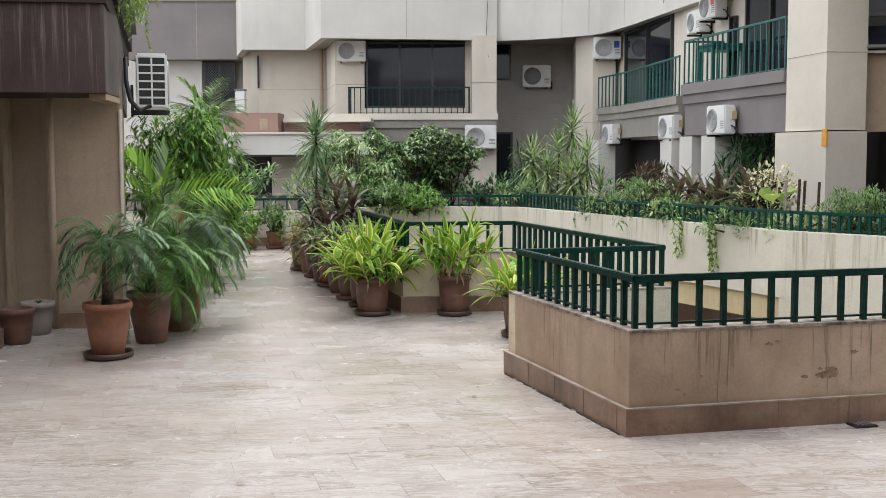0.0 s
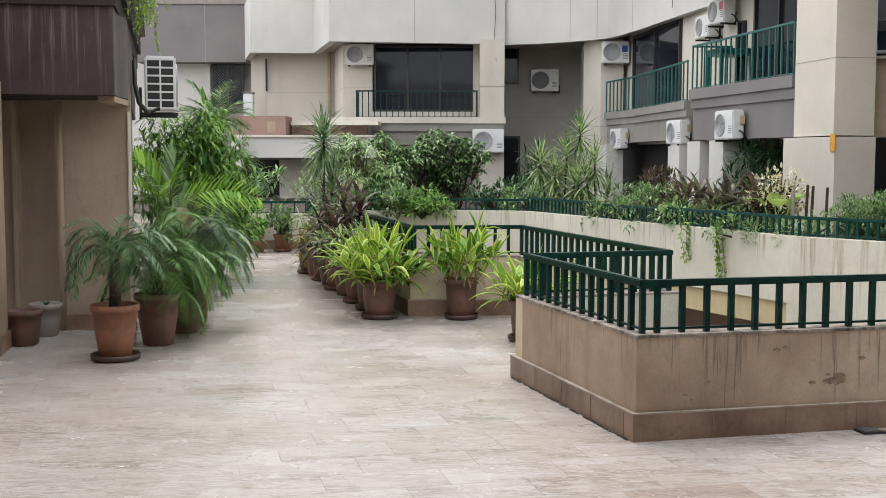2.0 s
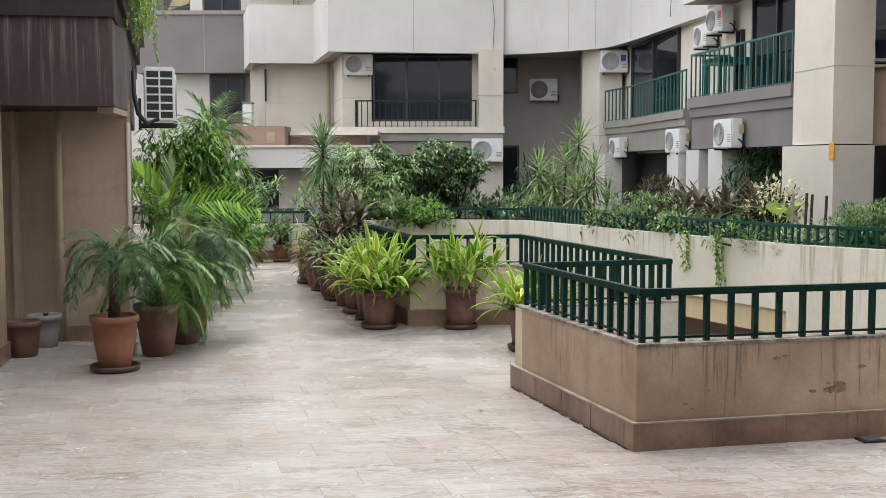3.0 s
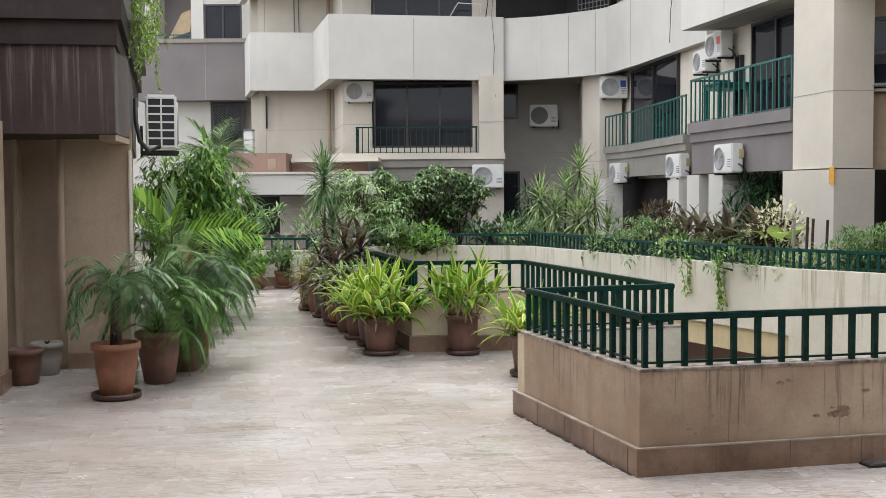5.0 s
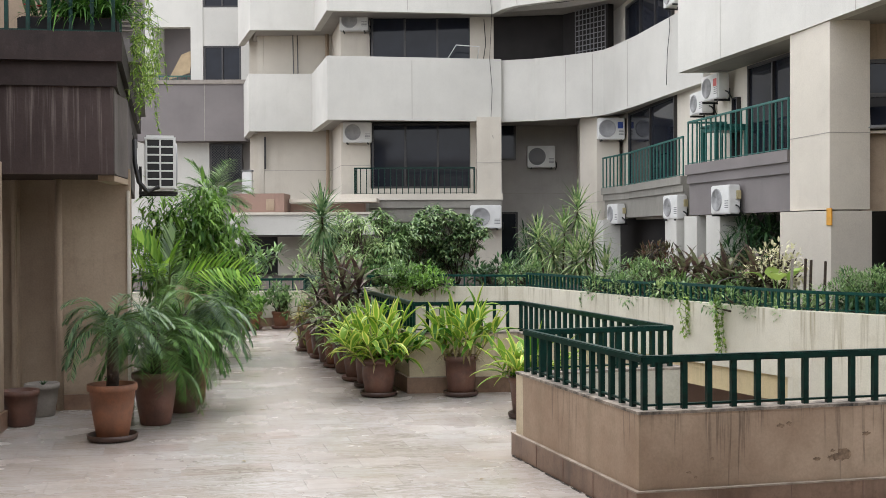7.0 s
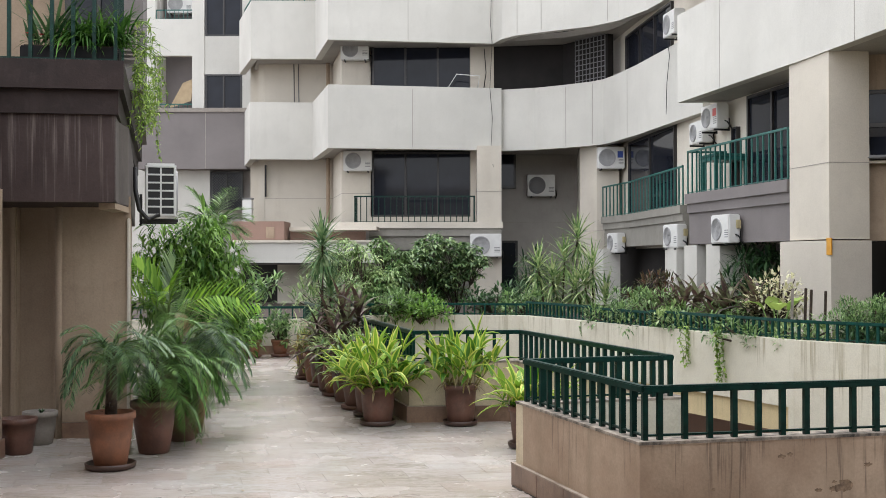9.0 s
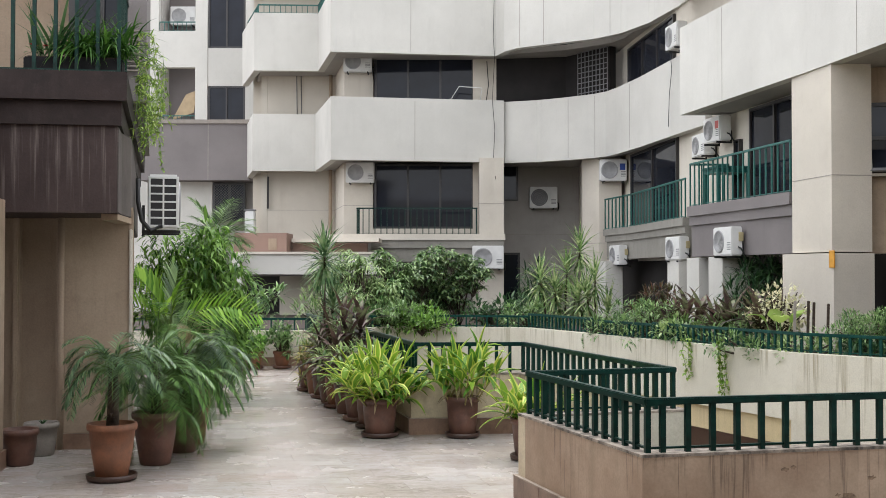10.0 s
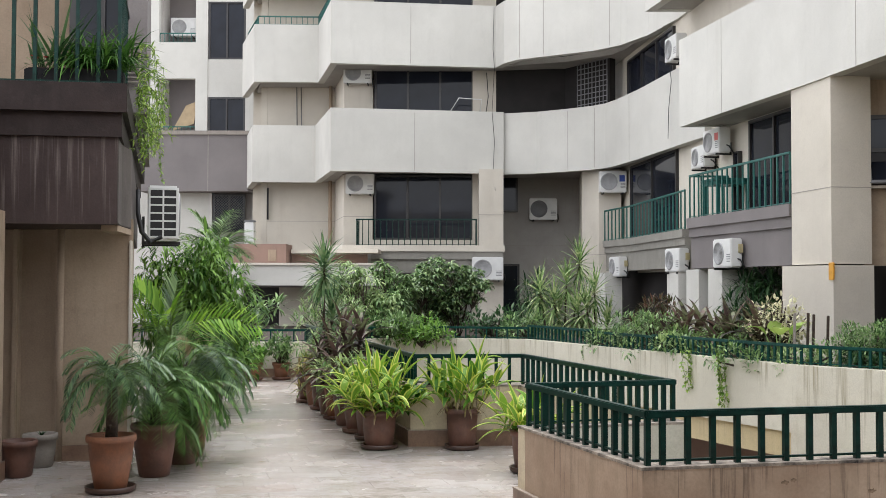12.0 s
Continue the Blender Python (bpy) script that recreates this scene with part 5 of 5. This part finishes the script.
bush("low silvery green bushes along the planter", 2.85, 18.4, 0.85, 0.55, 22, 60, 0.10, 0.035, MID, 131)
bush("low feathery green bushes along the planter", 3.2, 17.6, 0.75, 0.5, 22, 60, 0.10, 0.035, MID, 132)
bush("reddish-leaved shrub in the planter", 3.62, 19.8, 1.15, 0.42, 16, 40, 0.18, 0.04, REDDISH, 133)
cordyline("dark red cordyline in the planter", 3.6, 17.4, WINE, 134, 4, 0.42, 0.5)
bush("green leafy bush among the cordylines", 3.75, 16.7, 0.5, 0.45, 12, 40, 0.14, 0.04, MID, 145)
cordyline("dark wine cordyline with broad leaves", 4.0, 16.6, WINE, 135, 4, 0.5, 0.45)
cordyline("dark wine cordyline with broad leaves", 4.25, 16.1, WINE, 136, 3, 0.52, 0.5)
bush("bush with cream-coloured blossom", 4.62, 15.95, 1.12, 0.4, 60, 14, 0.08, 0.045, CREAMLEAF, 137)
bush("green bush under the blossom", 4.45, 16.2, 0.6, 0.5, 18, 50, 0.12, 0.035, MID, 138)
bush("bright green bush behind the planter rail", 3.45, 16.9, 0.55, 0.4, 14, 45, 0.12, 0.04, LIGHT, 146)
bush("green bush between dracaena and doorway", 1.5, 21.6, 0.6, 0.5, 14, 45, 0.14, 0.045, MID, 147)
whorled("shrub", "tall pale-leaved bush at the planter corner", -1.55, 21.8, 1.7, 0.5, 90, 11, 0.23, 0.042, LIGHT, 148, droop=2.2)
whorled("shrub", "tall green bush at the planter corner", -1.95, 22.3, 1.85, 0.5, 80, 11, 0.24, 0.045, LIGHT, 149, droop=2.2)
bush("low green creeper along the planter rail", 4.0, 15.4, 0.36, 0.5, 14, 42, 0.10, 0.035, MID, 139)
bush("low bright green creeper along the rail", 4.6, 14.7, 0.36, 0.45, 12, 40, 0.10, 0.035, LIGHT, 140)
bush("fine-leaved green bush behind the rail", 5.45, 14.6, 0.75, 0.6, 32, 130, 0.07, 0.024, MID, 141)
bush("fine-leaved green bush behind the rail", 6.0, 14.0, 0.75, 0.6, 32, 130, 0.07, 0.024, MID, 142)
bush("dark leafy bush behind the rail", 5.9, 13.5, 0.4, 0.45, 20, 80, 0.08, 0.03, DEEP, 143)
bush("dark leafy bush behind the rail", 5.25, 14.2, 0.38, 0.4, 18, 70, 0.08, 0.03, DEEP, 150)
bush("dark leafy bush behind the rail", 6.6, 12.8, 0.4, 0.45, 18, 80, 0.08, 0.03, DEEP, 154)
bush("tall dark palm-like plant in the recess", 5.5, 20.0, 1.55, 0.5, 22, 44, 0.34, 0.045, DEEP, 144, droop=1.5)
t = thing("taro_plant", "large bright green heart-leaved plant", "plant", m=pose(4.46, 15.4, SZ))
bm, st = bmesh.new(), bmesh.new()
for az, e, l in ((3.2, 0.15, 0.46), (0.2, 0.35, 0.46), (1.5, 0.5, 0.38), (4.5, 0.2, 0.4), (5.4, 0.3, 0.4)):
    top = direction(az, 1.2) * 0.52
    tube(st, [(0, 0, -0.02), tuple(top * 0.6), tuple(top)], 0.012, 0.008, 5)
    blade(bm, top, direction(az, e + 0.7), l * 0.68, 0.25, 1.5, 6, 0.15, 0.35)
part("stalk", st, STALK, t)
part("foliage", bm, VINE, t)
for x, y, hgt in ((4.53, 15.0, 0.8), (4.77, 15.2, 0.8), (4.86, 15.25, 0.78), (5.07, 15.3, 0.76)):
    po = thing("stake", "weathered dark wooden stake in the soil", "stake", "stakes in the planter", m=pose(x, y, SZ - 0.02, 2, 1))
    part("post", box(0.034, 0.03, hgt, None, 0.005), BARK if x > 4.6 else CEMENT, po)


def vine(x, y, z, length, seed, mat, label, n=5):
    """Thin stems hanging down a wall with small leaves."""
    rng = random.Random(seed)
    t = thing("hanging_vine", label, "vine", m=pose(x, y, z))
    st, lf = bmesh.new(), bmesh.new()
    for i in range(n):
        p = Vector((rng.uniform(-0.07, 0.07), rng.uniform(-0.05, 0.02), 0))
        pts = [p.copy()]
        for k in range(9):
            p = p + Vector((rng.uniform(-0.03, 0.03), rng.uniform(-0.015, 0.01), -length * rng.uniform(0.6, 1.0) / 9))
            pts.append(p.copy())
            for _ in range(3):
                blade(lf, p, (rng.uniform(-1, 1), rng.uniform(-1, 0.1), rng.uniform(-0.8, 0.5)), 0.07, 0.045, 0.6, 3)
        tube(st, pts, 0.005, 0.003, 4)
    part("stem", st, STALK, t)
    part("foliage", lf, mat, t)


vine(3.34, 16.15, 0.72, 0.75, 151, VINE, "thin green creeper hanging down the planter wall", 3)
vine(3.66, 15.46, 0.74, 0.95, 152, VINE, "green creeper hanging down the planter wall", 5)
vine(2.14, 18.85, 0.58, 0.22, 153, MID, "short thin creeper on the planter wall", 1)

SPIDER = leafy("grassy green leaves", (0.012, 0.055, 0.008), (0.12, 0.27, 0.045))
# balcony greenery on the side building
bx = thing("planter_box", "long black planter box on the balcony", "planter", m=pose(-3.2, 9.56, 3.27, 0, 0, 9))
part("trough", box(0.8, 0.2, 0.14, None, 0.01), matte(plain("black plastic trough", (0.01, 0.01, 0.011), 0.7)), bx)
part("soil", box(0.74, 0.16, 0.01, pose(0, 0, 0.14)), SOIL, bx)
t = thing("spider_plant", "bright green grassy spider plant on the balcony", "plant", m=pose(-3.0, 9.6, 3.42))
bm = bmesh.new()
rng = random.Random(161)
for i in range(340):
    blade(bm, (rng.uniform(-0.28, 0.25), rng.uniform(-0.06, 0.06), 0), direction(rng.uniform(0, 6.3), rng.uniform(0.5, 1.4)), rng.uniform(0.25, 0.55), 0.022, rng.uniform(1.2, 2.8), 5)
part("foliage", bm, SPIDER, t)
t = thing("spider_plant", "grey-green sword-leaved plant on the balcony", "plant", m=pose(-3.42, 9.53, 3.42))
bm = bmesh.new()
for i in range(26):
    blade(bm, (rng.uniform(-0.12, 0.12), rng.uniform(-0.05, 0.05), 0), direction(rng.uniform(0, 6.3), rng.uniform(0.7, 1.5)), rng.uniform(0.3, 0.7), 0.034, rng.uniform(0.2, 0.8), 5)
part("foliage", bm, DEEP, t)
t = thing("flower_plant", "low plant with dull red flowers", "plant", m=pose(-3.4, 9.52, 3.42))
bm = bmesh.new()
lump(bm, (0, 0, 0.05), (0.22, 0.06, 0.07), 60, 0.06, 0.03, rng)
part("foliage", bm, MID, t)
PETAL = leafy("dull red petals", (0.25, 0.03, 0.03), (0.45, 0.08, 0.07))
for k in range(9):
    bm = bmesh.new()
    c = (rng.uniform(-0.15, 0.15), rng.uniform(-0.09, -0.03), rng.uniform(0.04, 0.12))
    for i in range(5):
        blade(bm, c, direction(i * 1.26, 0.5), 0.028, 0.02, 0.3, 2)
    part("flower", bm, PETAL, t)
t = thing("climbing_vine", "light green creeper trailing along the fascia", "vine", m=pose(-2.75, 9.5, 3.27))
st, lf = bmesh.new(), bmesh.new()
for i in range(40):
    u = rng.random() ** 1.3
    p = Vector((0.05 - 0.70 * u, 0.1 + 2.8 * u, rng.uniform(-0.1, 0.4) * (1 - u)))
    pts = [p.copy()]
    out = rng.uniform(0.0, 0.048)
    for k in range(rng.randint(6, 13)):
        p = p + Vector((out if k < 5 else rng.uniform(-0.02, 0.02), rng.uniform(-0.03, 0.03), 0.03 - 0.018 * k if k < 5 else -rng.uniform(0.05, 0.1)))
        pts.append(p.copy())
        for _ in range(4):
            blade(lf, p, (rng.uniform(-1, 1), rng.uniform(-1, 1), rng.uniform(-0.9, 0.5)), rng.uniform(0.03, 0.075), 0.02, 0.7, 3)
    tube(st, pts, 0.004, 0.002, 4)
part("stem", st, STALK, t)
part("foliage", lf, VINE, t)

# fallen leaves on the tiles
for x, y, a in ((-0.98, 5.35, 20), (-1.45, 7.9, 130), (0.2, 7.3, 70), (-1.7, 10.2, 200), (-3.2, 9.3, 40), (0.35, 10.7, 100), (-0.2, 10.6, 10)):
    bm = bmesh.new()
    blade(bm, (-0.03, 0, 0.006), (1, 0, 0.12), 0.06, 0.022, 0.25, 4, 0.3, 0.45)
    fl = thing("fallen_leaf", "small withered yellow leaf on the tiles", "leaf", "fallen leaves", m=pose(x, y, 0, 0, 0, a))
    part("leaf_blade", bm, DRY, fl)

# ---- floor tiles ----
def inside(x, y, poly):
    hit = False
    for (x0, y0), (x1, y1) in zip(poly, poly[1:] + poly[:1]):
        if (y0 > y) != (y1 > y) and x < x0 + (y - y0) / (y1 - y0) * (x1 - x0):
            hit = not hit
    return hit


TL, TW, GAP = 0.61, 0.30, 0.0016
spots = []
turn = pose(0, 0, 0, 0, 0, 14.0)
for j in range(-30, 80):
    for i in range(-24, 24):
        c = turn @ Vector(((i + (0.37 * j) % 1.0) * TL, j * TW, 0))
        corners = [turn @ Vector(((i + (0.37 * j) % 1.0 + a) * TL, (j + b) * TW, 0)) for a in (-0.5, 0.5) for b in (-0.5, 0.5)]
        if c.y > -3.2 and c.x > -6.5 and any(inside(q.x, q.y, FLOOR) for q in corners):
            spots.append(c)
tile_mesh = None
rest = []
for c in spots:
    if c.y < 9.2 and abs(c.x) < 0.42 * c.y + 0.6 and 3.6 < c.y:
        m = Matrix.Translation((c.x, c.y, -0.012)) @ turn.to_3x3().to_4x4()
        if tile_mesh is None:
            ob = part("tile", box(TL - GAP, TW - GAP, 0.012), TILE, floor_ob)
            tile_mesh = ob.data
        else:
            ob = new("tile", tile_mesh)
            ob.parent = floor_ob
        ob.matrix_basis = m
    else:
        rest.append(c)
verts, faces = [], []
for c in rest:
    k = len(verts)
    for z in (-0.012, 0.0):
        for sx, sy in ((-1, -1), (1, -1), (1, 1), (-1, 1)):
            q = turn @ Vector((sx * (TL - GAP) / 2, sy * (TW - GAP) / 2, 0))
            verts.append((c.x + q.x, c.y + q.y, z))
    faces += [(k + 4, k + 5, k + 6, k + 7)] + [(k + a, k + b, k + b + 4, k + a + 4) for a, b in ((0, 1), (1, 2), (2, 3), (3, 0))]
me = bpy.data.meshes.new("tiles")
me.from_pydata(verts, [], faces)
me.materials.append(TILE)
far_tiles = new("tiles", me)
far_tiles.parent = floor_ob
tagged(far_tiles, kind="stuff")
